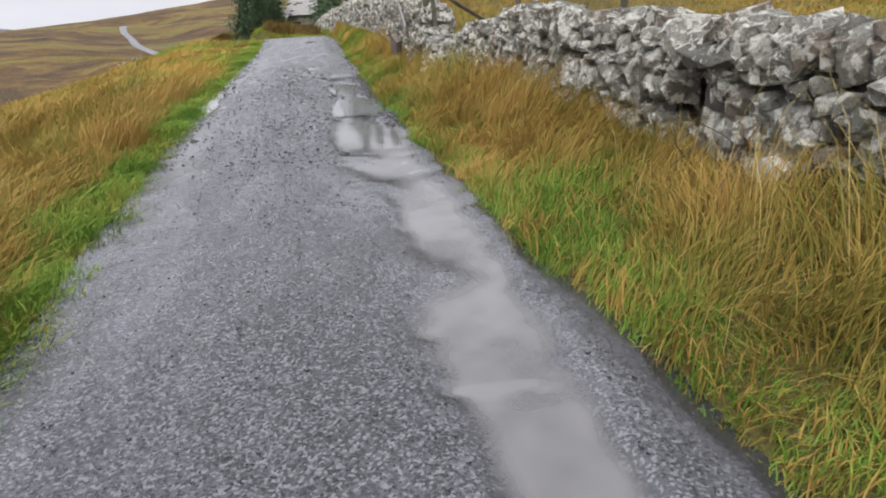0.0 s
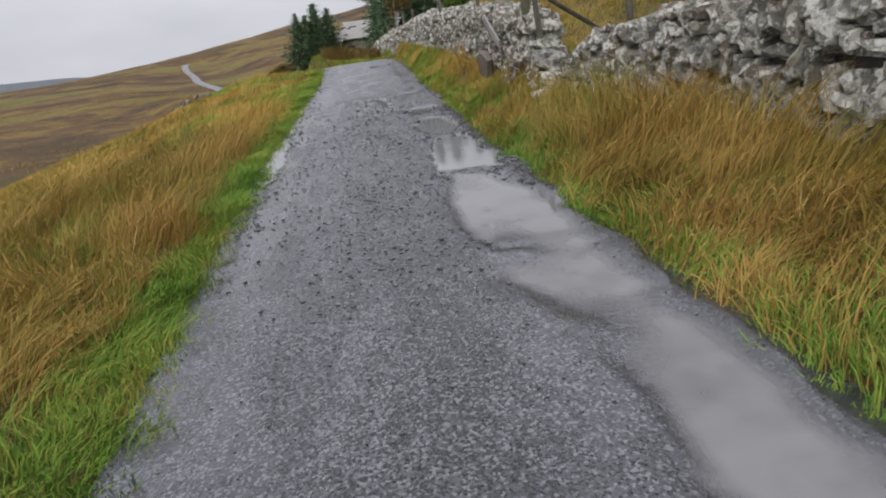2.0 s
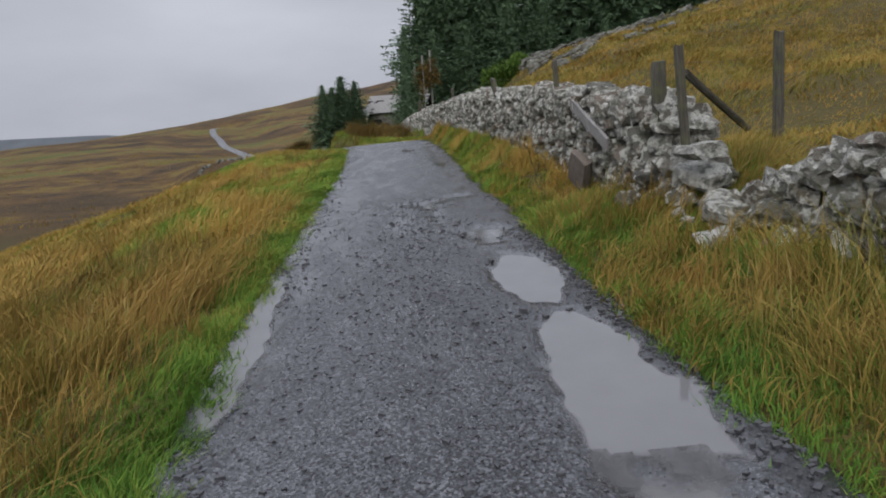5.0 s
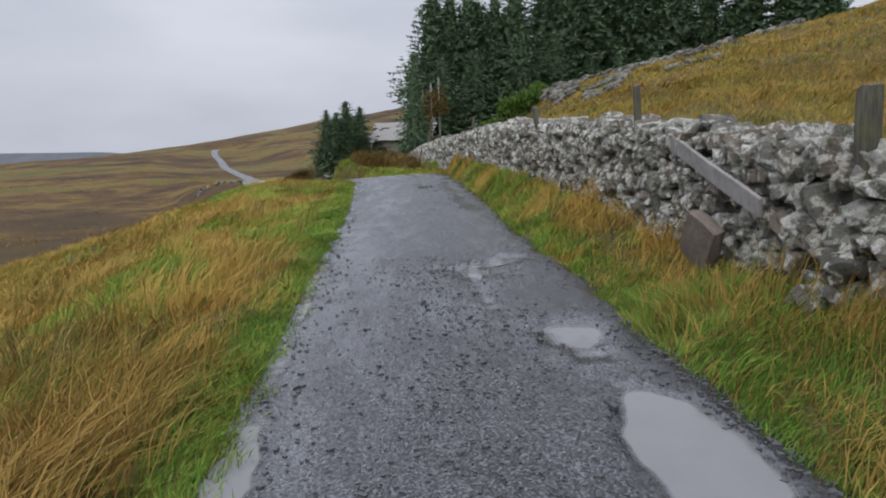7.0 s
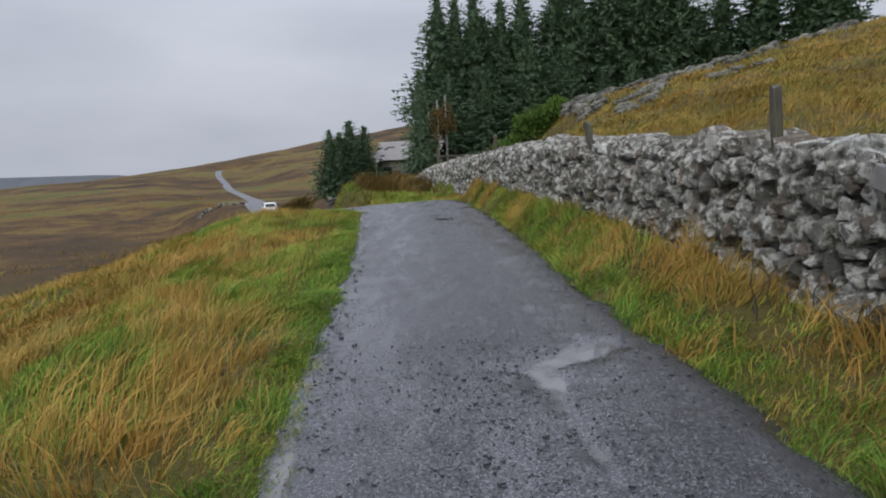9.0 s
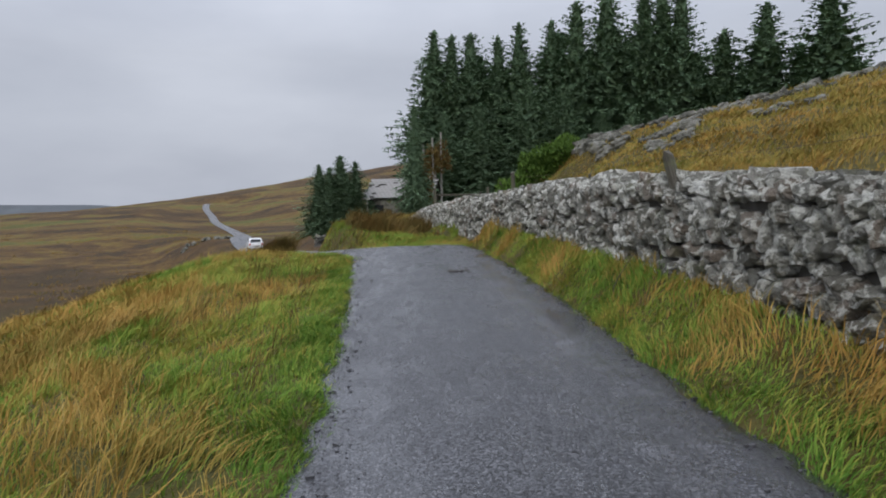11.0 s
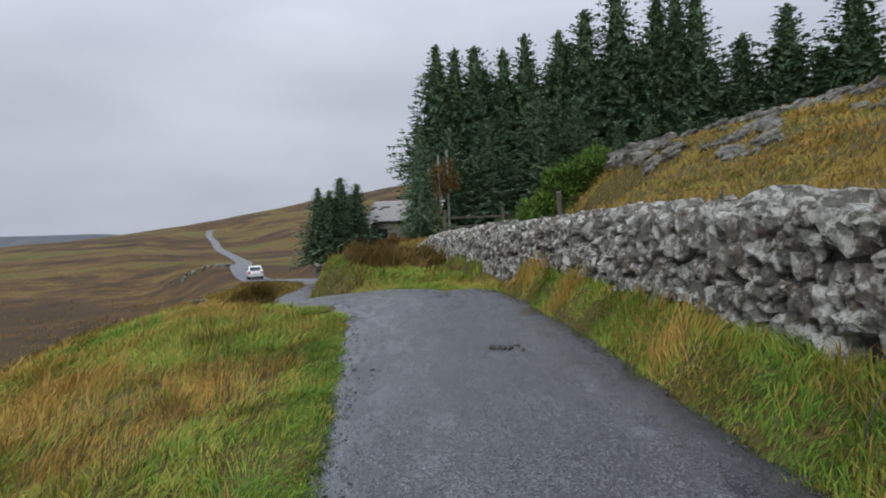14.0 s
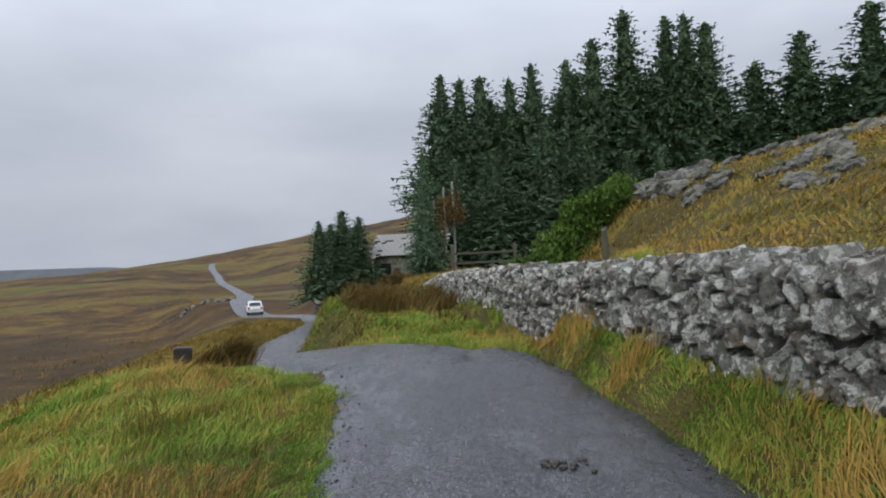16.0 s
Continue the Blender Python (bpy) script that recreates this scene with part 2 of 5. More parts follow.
def mossy_mat():
    k = Mat("dark_mossy_rock", 0.95, spec=0.2)
    w = k.place("World")
    a = k.noise(w, 1.6, 6, 0.7)
    c = k.ramp(a, [(0.37, (0.04, 0.04, 0.032)), (0.47, (0.11, 0.108, 0.09)), (0.57, (0.22, 0.215, 0.19)), (0.64, (0.12, 0.12, 0.045))])
    k.color(c)
    return k.bump(k.noise(w, 7, 5, 0.7), 0.9, 0.08).m


MOSSROCK = mossy_mat()


# ---- small builders ----
def mesh_of(name, verts, faces, mat, smooth=False):
    me = bpy.data.meshes.new(name)
    me.from_pydata(verts, [], faces)
    me.update()
    me.materials.append(mat)
    if smooth:
        me.polygons.foreach_set("use_smooth", [True] * len(me.polygons))
    return me


def quads_mesh(name, co, quads, mat, smooth=True):
    """A mesh from numpy arrays: co (n, 3), quads (m, 3 or 4)."""
    me = bpy.data.meshes.new(name)
    n, m, c = len(co), len(quads), quads.shape[1]
    me.vertices.add(n)
    me.vertices.foreach_set("co", np.ascontiguousarray(co, dtype=np.float32).ravel())
    me.loops.add(m * c)
    me.loops.foreach_set("vertex_index", np.ascontiguousarray(quads, dtype=np.int32).ravel())
    me.polygons.add(m)
    me.polygons.foreach_set("loop_start", np.arange(0, m * c, c, dtype=np.int32))
    me.polygons.foreach_set("use_smooth", np.full(m, smooth))
    me.update(calc_edges=True)
    me.materials.append(mat)
    return me


def part(name, bm, material, parent, label=""):
    """One bmesh as one mesh object under a thing or part, or at top level."""
    me = bpy.data.meshes.new(name)
    bm.to_mesh(me)
    bm.free()
    me.materials.append(material)
    ob = new(name, me)
    if parent:
        ob.parent = parent
    return tagged(ob, label)


def piece(name, me, parent, m=None):
    ob = new(name, me)
    ob.parent = parent
    if m is not None:
        ob.matrix_local = m
    return ob


def vnoise(x, y, s, seed=0.0):
    """Smooth value noise on numpy arrays, about -1 to 1."""
    x, y = np.asarray(x) / s + seed * 17.3, np.asarray(y) / s - seed * 9.1
    i, j = np.floor(x), np.floor(y)
    u, v = x - i, y - j
    u, v = u * u * (3 - 2 * u), v * v * (3 - 2 * v)

    def h(a, b):
        q = np.sin(a * 127.1 + b * 311.7 + seed * 3.7) * 43758.5453
        return (q - np.floor(q)) * 2 - 1

    return (h(i, j) * (1 - u) + h(i + 1, j) * u) * (1 - v) + (h(i, j + 1) * (1 - u) + h(i + 1, j + 1) * u) * v


def sstep(a, b, x):
    t = np.clip((np.asarray(x, float) - a) / (b - a), 0, 1)
    return t * t * (3 - 2 * t)


# ---- the plan ----
# the lane's centre line: y, x, z, half width
LANE_Y = np.array([-400, -60, -10, 0, 3, 6, 11, 16, 20, 24, 27, 29.0])
LANE_X = np.array([60, 10, 2.6, 1.75, 1.45, 1.13, 0.68, 0.42, 0.2, -0.02, -0.27, -0.75])
BEND = [(-0.07, 25.0, 0.72), (-0.27, 27.0, 0.76), (-0.85, 29.0, 0.76), (-2.2, 31.0, 0.62), (-3.9, 33.2, 0.26), (-5.3, 36.0, -0.28), (-6.1, 41.0, -0.92), (-6.3, 47.0, -1.35), (-6.5, 56.0, -1.75),
        (-7.4, 66.0, -2.3), (-10.0, 78.0, -3.0), (-14.2, 88.0, -3.7), (-20.5, 98.0, -4.2), (-29.0, 124.0, -4.0), (-38.0, 160.0, -5.6), (-58.0, 225.0, -7.2),
        (-82.0, 290.0, -6.6), (-97.0, 335.0, -5.0), (-111.0, 372.0, -2.4), (-121.0, 405.0, 0.2), (-124.0, 425.0, 0.4)]


BEND_X, BEND_Y = np.array([p[0] for p in BEND]), np.array([p[1] for p in BEND])


def lane_x(y):
    return np.interp(y, LANE_Y, LANE_X)


def lane_z(x, y):
    """The lane's own plane: it climbs slowly and leans to the valley."""
    y = np.asarray(y, float)
    yc = np.clip(y, -80, 28.0)
    return 0.027 * yc + 0.037 * np.clip(x, -30, 12) + 0.10 * sstep(17, 26, y) - 0.02 * (y - yc) * (y > 0)


WALL_Y = np.array([-14, 0, 6.8, 7.6, 10, 12.6, 14, 16.7, 17.6, 21, 22.4, 24.2, 26.4, 28, 32.1, 36, 40, 44.0])
WALL_X = np.array([5.0, 4.15, 3.72, 3.6, 3.42, 3.08, 2.78, 2.62, 2.56, 2.16, 1.92, 1.76, 1.47, 1.26, 0.74, 0.30, -0.12, -0.6])


def wall_x(y):
    """The road face of the field wall."""
    return np.interp(y, WALL_Y, WALL_X)


def bend_at(x, y):
    """Distance to the winding lane past the crest, and the lane's height there."""
    best = np.full(np.shape(x), 1e9)
    hz = np.zeros(np.shape(x))
    for (x0, y0, z0), (x1, y1, z1) in zip(BEND, BEND[1:]):
        dx, dy = x1 - x0, y1 - y0
        t = np.clip(((x - x0) * dx + (y - y0) * dy) / (dx * dx + dy * dy), 0, 1)
        d = np.hypot(x - x0 - t * dx, y - y0 - t * dy)
        hz = np.where(d < best, z0 + t * (z1 - z0), hz)
        best = np.minimum(best, d)
    return best, hz


def land(x, y):
    """Height of the open ground."""
    x, y = np.asarray(x, float), np.asarray(y, float)
    c = np.where(y < 27, lane_x(y), -0.27 - 0.10 * (y - 27))
    u = x - c
    z = lane_z(np.clip(x, -9, 6), y)
    # valley side: a shoulder of rough pasture, then down to the moor
    brk = 12.0 - 8.4 * sstep(30, 40, y)
    left = np.maximum(-u - 1.3, 0)
    z = z - 0.07 * np.minimum(left, 2.5) - 0.05 * np.minimum(left, 0.8) - 0.27 * np.clip(left - 2.5, 0, brk - 2.5) - 0.32 * np.maximum(left - brk, 0)
    z = z + 0.12 * np.exp(-((x + 6.0) / 3.2) ** 2 - ((y - 29.5) / 4.5) ** 2)
    # a hummock beside the bend
    z = z + 0.25 * np.exp(-((x + 5.2) / 2.0) ** 2 - ((y - 30.0) / 2.6) ** 2) 
    # hill side: verge, then the field behind the wall
    rv = np.maximum(u - 1.25, 0)
    w = np.where(y < 44, wall_x(y), -0.6 - 0.1 * (y - 44))
    rel = rv / np.maximum(w - c - 1.25, 0.3)
    z = z + (0.24 + 0.17 * sstep(15, 21, y)) * sstep(0, 1.0, rel)
    f = np.maximum(x - w - 0.5, 0)
    knoll = (0.10 + 0.31 * sstep(14, 35, y)) * (np.minimum(f, 5.5) + 0.6 * np.maximum(f - 5.5, 0)) + 0.10 * sstep(0, 1.5, f)
    ridge_y = 39.5 + 0.15 * (x - 6)
    behind = np.maximum(y - ridge_y, 0)
    knoll = np.maximum(knoll - 0.26 * behind - 0.012 * behind ** 2, 0.0)
    knoll = knoll * (1 - sstep(30, 36, y) * (1 - sstep(2.8, 5.6, x + 0.5 * vnoise(x, y, 1.5, 21))))
    z = z + knoll * (1 - 0.55 * sstep(24, 60, x))
    z = z + 0.10 * vnoise(x, y, 2.3, 1) * sstep(0.3, 2.5, np.abs(u) - 1.2) + 0.25 * vnoise(x, y, 7.0, 2) * sstep(2, 9, np.abs(u) - 1.2)
    # the moor and the far hillside
    moor = -8 + 1.2 * vnoise(x, y, 45, 3) + np.clip((y - 110) / 490, 0, 1.0) ** 2 * np.clip(0.142 * (x + 300), -30, 90)
    over = np.maximum(y - 610, 0)
    moor = moor - 0.16 * over - 0.05 * np.maximum(-x - 320, 0) + 0.6 * vnoise(x, y, 14, 4) + 1.5 * vnoise(x, y, 160, 5) * sstep(420, 550, y)
    moor = np.maximum(moor, -150 + 0 * x)
    z = np.where(x < c, np.maximum(z, moor), z)
    r = np.hypot(x, y - 30)
    k = sstep(75, 150, r)
    z = z * (1 - k) + moor * k
    # cut for the lane
    d, hz = bend_at(x, y)
    # a grassy bank on the inside of the bend
    z = z + 0.55 * np.exp(-((x + 3.0) / 1.4) ** 2 - ((y - 37.0) / 3.2) ** 2)
    inner = (x > np.interp(y, BEND_Y, BEND_X)) * sstep(31, 34, y) * (1 - sstep(52, 70, y))
    k = 1 - sstep(1.4 + 12 * sstep(90, 200, y), 4.0 + 5 * sstep(32, 40, y) * (1 - inner) - 1.6 * inner + 24 * sstep(90, 200, y), d)
    z = np.where(y > 28.5, z * (1 - k) + (hz - 0.03) * k, z)
    k = (1 - sstep(1.22, 1.36, np.abs(x - lane_x(y)))) * (y < 29.5)
    z = z - 0.14 * k
    k = (1 - sstep(1.25, 1.45, d)) * (y > 28.5)
    return z - (0.12 + 0.2 * sstep(90, 180, y)) * np.where(y > 90, 1 - sstep(8, 14, d), k)


def graded(a, b, fine, out_lo, out_hi, grow=1.22):
    c = list(np.arange(a, b + 1e-6, fine))
    s, p = fine, a
    lo = []
    while p > out_lo:
        s *= grow
        p -= s
        lo.append(p)
    s, p = fine, b
    while p < out_hi:
        s *= grow if s < 12 or p > 700 else 1.0
        p += s
        c.append(p)
    return np.array(lo[::-1] + c)


def grid(gx, gy):
    X, Y = np.meshgrid(gx, gy)
    nx, ny = len(gx), len(gy)
    i = np.arange(nx * ny).reshape(ny, nx)
    q = np.stack([i[:-1, :-1], i[:-1, 1:], i[1:, 1:], i[1:, :-1]], -1).reshape(-1, 4)
    return X.ravel(), Y.ravel(), q


gx, gy = graded(-12, 12, 0.21, -4700, 4700, 1.09), graded(-4, 44, 0.21, -4700, 4700, 1.07)
X, Y, Q = grid(gx, gy)
ground = new("ground", quads_mesh("ground", np.stack([X, Y, land(X, Y)], 1), Q, GROUND))
tagged(ground, "rough moorland pasture, tawny and green, falling to a valley", "ground", kind="structure")

# ---- the lane ----
# pools lying in the worn wheel tracks: depth, then stretches of (y, offset from the centre line: inner edge, outer edge)
POOLS = [(0.054, [(1.6, 0.50, 0.82), (2.4, 0.46, 0.92), (3.0, 0.40, 0.96), (3.6, 0.44, 1.02), (4.2, 0.58, 1.07), (5.0, 0.56, 1.12), (5.8, 0.66, 1.12), (6.6, 0.42, 1.1), (7.4, 0.38, 1.12), (8.2, 0.38, 1.12), (8.8, 0.5, 0.98), (9.3, 0.55, 0.9)]),
         (0.065, [(9.3, 0.5, 1.08), (9.9, 0.52, 1.15), (10.5, 0.60, 1.12), (11.0, 0.72, 1.05), (11.25, 0.85, 0.95)]),
         (0.060, [(11.4, 0.74, 0.92), (11.65, 0.68, 1.02), (11.9, 0.60, 1.13), (12.3, 0.57, 1.12), (12.7, 0.74, 1.05), (12.9, 0.8, 0.9)]),
         (0.035, [(13.4, 0.7, 0.86), (13.7, 0.58, 0.95), (14.0, 0.52, 1.04), (14.2, 0.7, 0.92)]),
         (0.040, [(14.5, 0.30, 0.42), (15.3, 0.24, 0.42), (15.9, 0.16, 0.5), (16.2, 0.16, 0.72), (16.5, 0.4, 1.0), (16.75, 0.7, 1.0)]),
         (0.045, [(9.9, -1.28, -1.16), (10.4, -1.28, -1.10), (11.2, -1.28, -1.04), (12.0, -1.28, -1.12), (12.8, -1.28, -1.18)]),
         (0.03, [(13.1, -1.28, -1.17), (13.9, -1.28, -1.14), (14.9, -1.28, -1.17), (15.7, -1.28, -1.2)]),
         (0.026, [(3.6, -1.2, -1.08), (5.0, -1.26, -1.05), (7.0, -1.30, -1.12), (8.6, -1.34, -1.2), (9.4, -1.34, -1.24)])]
# dry humps standing out of the long pool: x, y, radius across, radius along
HUMPS = [(2.0, 4.0, 0.16, 0.25), (1.86, 5.85, 0.2, 0.3), (1.66, 7.05, 0.2, 0.28)]
# stretches where only a film of rain lies: strength, then (y, inner, outer)
FILMS = [(0.75, [(1.0, 0.35, 1.0), (3.5, 0.3, 1.05), (5.0, 0.34, 1.1), (7.0, 0.3, 1.12), (9.4, 0.45, 1.1)]), (0.75, [(0.5, -1.2, -0.75), (4.0, -1.2, -0.72), (6.5, -1.25, -0.8), (9.4, -1.3, -1.0)]),
         (0.7, [(12.9, 0.65, 0.95), (13.9, 0.0, 1.1), (14.6, -0.3, 0.5), (15.4, -0.35, 0.45), (16.2, -0.3, 0.9), (16.8, 0.5, 1.1)]), (0.85, [(16.2, 0.5, 1.1), (18.0, 0.72, 1.05), (21.0, 0.68, 1.0), (25.5, 0.7, 1.0)]),
         (0.6, [(12.0, -1.25, -0.9), (14.5, -1.25, -0.6), (16.5, -1.2, -0.5), (20.0, -1.2, -0.85)])]


def strip(x, y, rows):
    """How far inside a winding stretch of the lane a place lies, in metres, with a ragged edge."""
    ys, a, b = (np.array(c) for c in zip(*rows))
    u = x - lane_x(y)
    inside = np.minimum(np.minimum(u - np.interp(y, ys, a), np.interp(y, ys, b) - u), 0.5 * np.minimum(y - ys[0], ys[-1] - y))
    return inside + 0.045 * vnoise(x, y, 0.33, 11) + 0.025 * vnoise(x, y, 0.12, 12)


def lane_top(x, y):
    """Height of the tarmac: crown, wheel tracks, sunken pools, worn patches."""
    u = x - lane_x(y)
    z = lane_z(x, y) + 0.012 - 0.012 * (u / 1.28) ** 2 - 0.05 * sstep(1.16, 1.36, np.abs(u) + 0.07 * vnoise(x, y, 0.35, 6)) * (1 - 0.75 * ((u < 0) & (y > 2) & (y < 17)))
    z = z + 0.007 * vnoise(x, y, 0.55, 7) + 0.005 * vnoise(x, y, 0.19, 8) + 0.0032 * vnoise(x, y, 0.075, 9)
    for depth, rows in POOLS:
        z = z - depth * sstep(-0.10, 0.13, strip(x, y, rows))
    for px, py, a, b in HUMPS:
        z = z + 0.034 * np.exp(-((x - px) / a) ** 2 - ((y - py) / b) ** 2) * (0.8 + 0.4 * vnoise(x, y, 0.2, 15))
    # a laid patch with a proud edge
    k = sstep(0.40, 0.44, u + 0.05 * vnoise(x, y, 0.5, 13) - 0.03 * (y - 15)) * (1 - sstep(16.3, 16.36, y - 0.25 * (u - 0.9) + 0.05 * vnoise(x, y, 0.4, 14))) * sstep(14.15, 14.25, y)
    # an old crack across the wheel track
    crack = np.exp(-((y - 2.86 - 0.07 * vnoise(u, y * 0, 0.17, 16) + 0.1 * (u - 0.6)) / 0.03) ** 2) * sstep(0.25, 0.4, u) * (1 - sstep(0.75, 0.85, u))
    return z + 0.014 * k - 0.02 * crack


def water_level(x, y):
    return lane_z(x, y) - 0.013


gu, gv = np.linspace(-1.36, 1.36, 70), np.concatenate([np.arange(-60, 0.6, 0.8), np.arange(0.6, 20, 0.045), np.arange(20, 29.01, 0.09)])
U, V, Q = grid(gu, gv)
XX = lane_x(V) + U
V = V + 0.16 * U * sstep(24, 29, V)
road = new("road", quads_mesh("road", np.stack([XX, V, lane_top(XX, V)], 1), Q, ROAD))
uvs = road.data.uv_layers.new(name="lane")
loop_v = np.empty(len(road.data.loops), dtype=np.int32)
road.data.loops.foreach_get("vertex_index", loop_v)
uvs.data.foreach_set("uv", np.stack([U[loop_v], V[loop_v]], 1).astype(np.float32).ravel())
soak = road.data.attributes.new("soak", "FLOAT", "POINT")
level = lane_top(XX, V) - water_level(XX, V)
wetness = 1 - sstep(0.001, 0.017, level)
for strength, rows in FILMS:
    wetness = np.maximum(wetness, strength * sstep(-0.12, 0.16, strip(XX, V, rows)) * (0.72 + 0.4 * vnoise(XX, V, 0.5, 17)))
soak.data.foreach_set("value", np.clip(wetness, 0, 1).astype(np.float32))
tagged(road, "wet worn single-track asphalt lane with potholes and puddles", "road", kind="structure")

# the lane past the crest
cv, cq = [], []
pts = [Vector(p) for p in BEND]
fine_pts = []
for i in range(len(pts) - 1):
    p0, p1, p2, p3 = pts[max(i - 1, 0)], pts[i], pts[i + 1], pts[min(i + 2, len(pts) - 1)]
    for s in range(8):
        t = s / 8
        fine_pts.append(0.5 * ((2 * p1) + (p2 - p0) * t + (2 * p0 - 5 * p1 + 4 * p2 - p3) * t * t + (3 * p1 - p0 - 3 * p2 + p3) * t ** 3))
for i, p in enumerate(fine_pts):
    d = (fine_pts[min(i + 1, len(fine_pts) - 1)] - fine_pts[max(i - 1, 0)]).to_2d().normalized()
    hw = 1.34 + 0.35 * min(1, i / 60) 
    for s in range(9):
        o = (s / 4 - 1) * hw
        x, y = p.x + d.y * o, p.y - d.x * o
        cv.append((x, y, p.z + (0.015 if i > 18 else -0.012) - 0.03 * (o / hw) ** 2 - (0.06 if s in (0, 8) else 0) + 0.037 * o * max(0, 1 - i / 40)))
    if i:
        a = (i - 1) * 9
        cq += [(a + s, a + 9 + s, a + 10 + s, a + 1 + s) for s in range(8)]
road_far = new("road_2", mesh_of("road_2", cv, cq, ROAD, True))
tagged(road_far, "wet grey asphalt lane winding down over the moor", "road", kind="structure")


# ---- pools of standing water ----
def water_mat(name, bed_and_sky, clear_to):
    """Rainwater over silt, its colour raised to stand in for reflected sky: clear and thin at its edges, where the
    tarmac shows through.
    """
    k = Mat(name, 0.04, spec=0.5)
    k.color(k.mix(k.rng(k.noise(k.place("World"), 2.5, 4), 0.35, 0.65, 0, 0.35), bed_and_sky, tuple(c * 0.72 for c in bed_and_sky)))
    k.b.inputs["IOR"].default_value = 1.33
    deep = k.n.new("ShaderNodeAttribute")
    deep.attribute_name = "depth"
    k.put(k.b.inputs["Alpha"], k.rng(deep.outputs["Fac"], 0.0, clear_to, 0.0, 1.0))
    return k.bump(k.noise(k.place("World"), 9.0, 2), 0.03, 0.01).m


# base colours: pale silt, plus sky reflection painted in as extra brightness
SILTED = water_mat("silted_water", (0.14, 0.137, 0.137), 0.036)
WATER = water_mat("still_water", (0.155, 0.153, 0.156), 0.014)


def puddle(rows, mat, label):
    """One sheet of water, cut to the hollow that it fills."""
    ys, a, b = (np.array(c) for c in zip(*rows))
    u, v, quads = grid(np.arange(a.min() - 0.16, b.max() + 0.17, 0.03), np.arange(ys[0] - 0.2, ys[-1] + 0.21, 0.045))
    u = np.clip(u, -1.40, 1.33)
    x = lane_x(v) + u
    z = water_level(x, v)
    deep = np.where(strip(x, v, rows) > -0.05, z - lane_top(x, v), -1)
    quads = quads[(deep[quads] > 0).any(axis=1)]
    # each sheet that hangs together is a puddle of its own
    mark = np.arange(len(x))
    while True:
        low = mark[quads].min(axis=1)
        old = mark.copy()
        for c in range(4):
            np.minimum.at(mark, quads[:, c], low)
        if (mark == old).all():
            break
    for m in np.unique(mark[quads[:, 0]]):
        sheet = quads[mark[quads[:, 0]] == m]
        if len(sheet) < 45:
            continue
        used, corners = np.unique(sheet, return_inverse=True)
        me = quads_mesh("puddle", np.stack([x, v, z], 1)[used], corners.reshape(-1, 4), mat)
        me.attributes.new("depth", "FLOAT", "POINT").data.foreach_set("value", np.clip(deep[used], 0, 1).astype(np.float32))
        tagged(new("puddle", me), label, "puddle", "puddles on the lane")


for i, (depth, rows) in enumerate(POOLS):
    puddle(rows, WATER if 0 < i < 7 else SILTED, ["long shallow silty rain puddle in the worn wheel track", "deep grey puddle in a broken pothole beside the verge", "grey puddle in a pothole at the crumbled lane edge",
                                    "small puddle below the edge of an asphalt patch", "thin puddle along an asphalt patch edge", "narrow puddle lying against the grass edge",
                                    "thin broken line of water along the grass edge", "film of rainwater along the grassy lane edge"][i])


# ---- dry stone walls ----
def stone_mesh(seed, power=4.5, rough=0.19, mat=None):
    """A rough block, unit size, about fifty faces."""
    rnd = random.Random(seed)
    bm = bmesh.new()
    bmesh.ops.create_cube(bm, size=1.0)
    bmesh.ops.subdivide_edges(bm, edges=bm.edges[:], cuts=1, use_grid_fill=True)
    off = Vector((rnd.uniform(0, 50), rnd.uniform(0, 50), rnd.uniform(0, 50)))
    for v in bm.verts:
        p = v.co * 2
        n = (abs(p.x) ** power + abs(p.y) ** power + abs(p.z) ** power) ** (1 / power)
        p = p / n
        p += noise.noise_vector(p * 1.1 + off) * rough * 2.2 + Vector((rnd.uniform(-1, 1), rnd.uniform(-1, 1), rnd.uniform(-1, 1))) * rough * 0.7
        v.co = p * 0.5
    me = bpy.data.meshes.new("stone")
    bm.to_mesh(me)
    bm.free()
    me.materials.append(mat or STONE)
    return me


STONES = [stone_mesh(s, 3.2 + 0.35 * (s % 7)) for s in range(14)]
STONE_CO = []
STONE_FACES = []
for me in STONES:
    STONE_CO.append(np.array([v.co[:] for v in me.vertices]))
    STONE_FACES.append(np.array([p.vertices[:] for p in me.polygons]))


def joined(name, items, mat, parent, smooth=False):
    """Many stones as one mesh: items of (kind, matrix)."""
    co, fa, n = [], [], 0
    for k, m in items:
        a = np.array(m)
        c = STONE_CO[k] @ a[:3, :3].T + a[:3, 3]
        co.append(c)
        fa.append(STONE_FACES[k] + n)
        n += len(c)
    ob = new(name, quads_mesh(name, np.concatenate(co), np.concatenate(fa), mat, smooth))
    ob.parent = parent
    return tagged(ob, kind="stuff")


TOP_Y = np.array([-14, 0, 4, 7, 9, 11.3, 12.9, 13.6, 16, 17.6, 22.4, 24.8, 26.6, 32, 40, 44])
TOP_Z = np.array([1.0, 1.33, 1.40, 1.46, 1.58, 1.30, 1.40, 1.74, 1.90, 1.98, 2.10, 2.10, 2.02, 1.86, 1.50, 1.12])


def wall_top(y):
    return float(np.interp(y, TOP_Y, TOP_Z))


def ground_z(x, y):
    return float(land(np.array([x]), np.array([y]))[0])


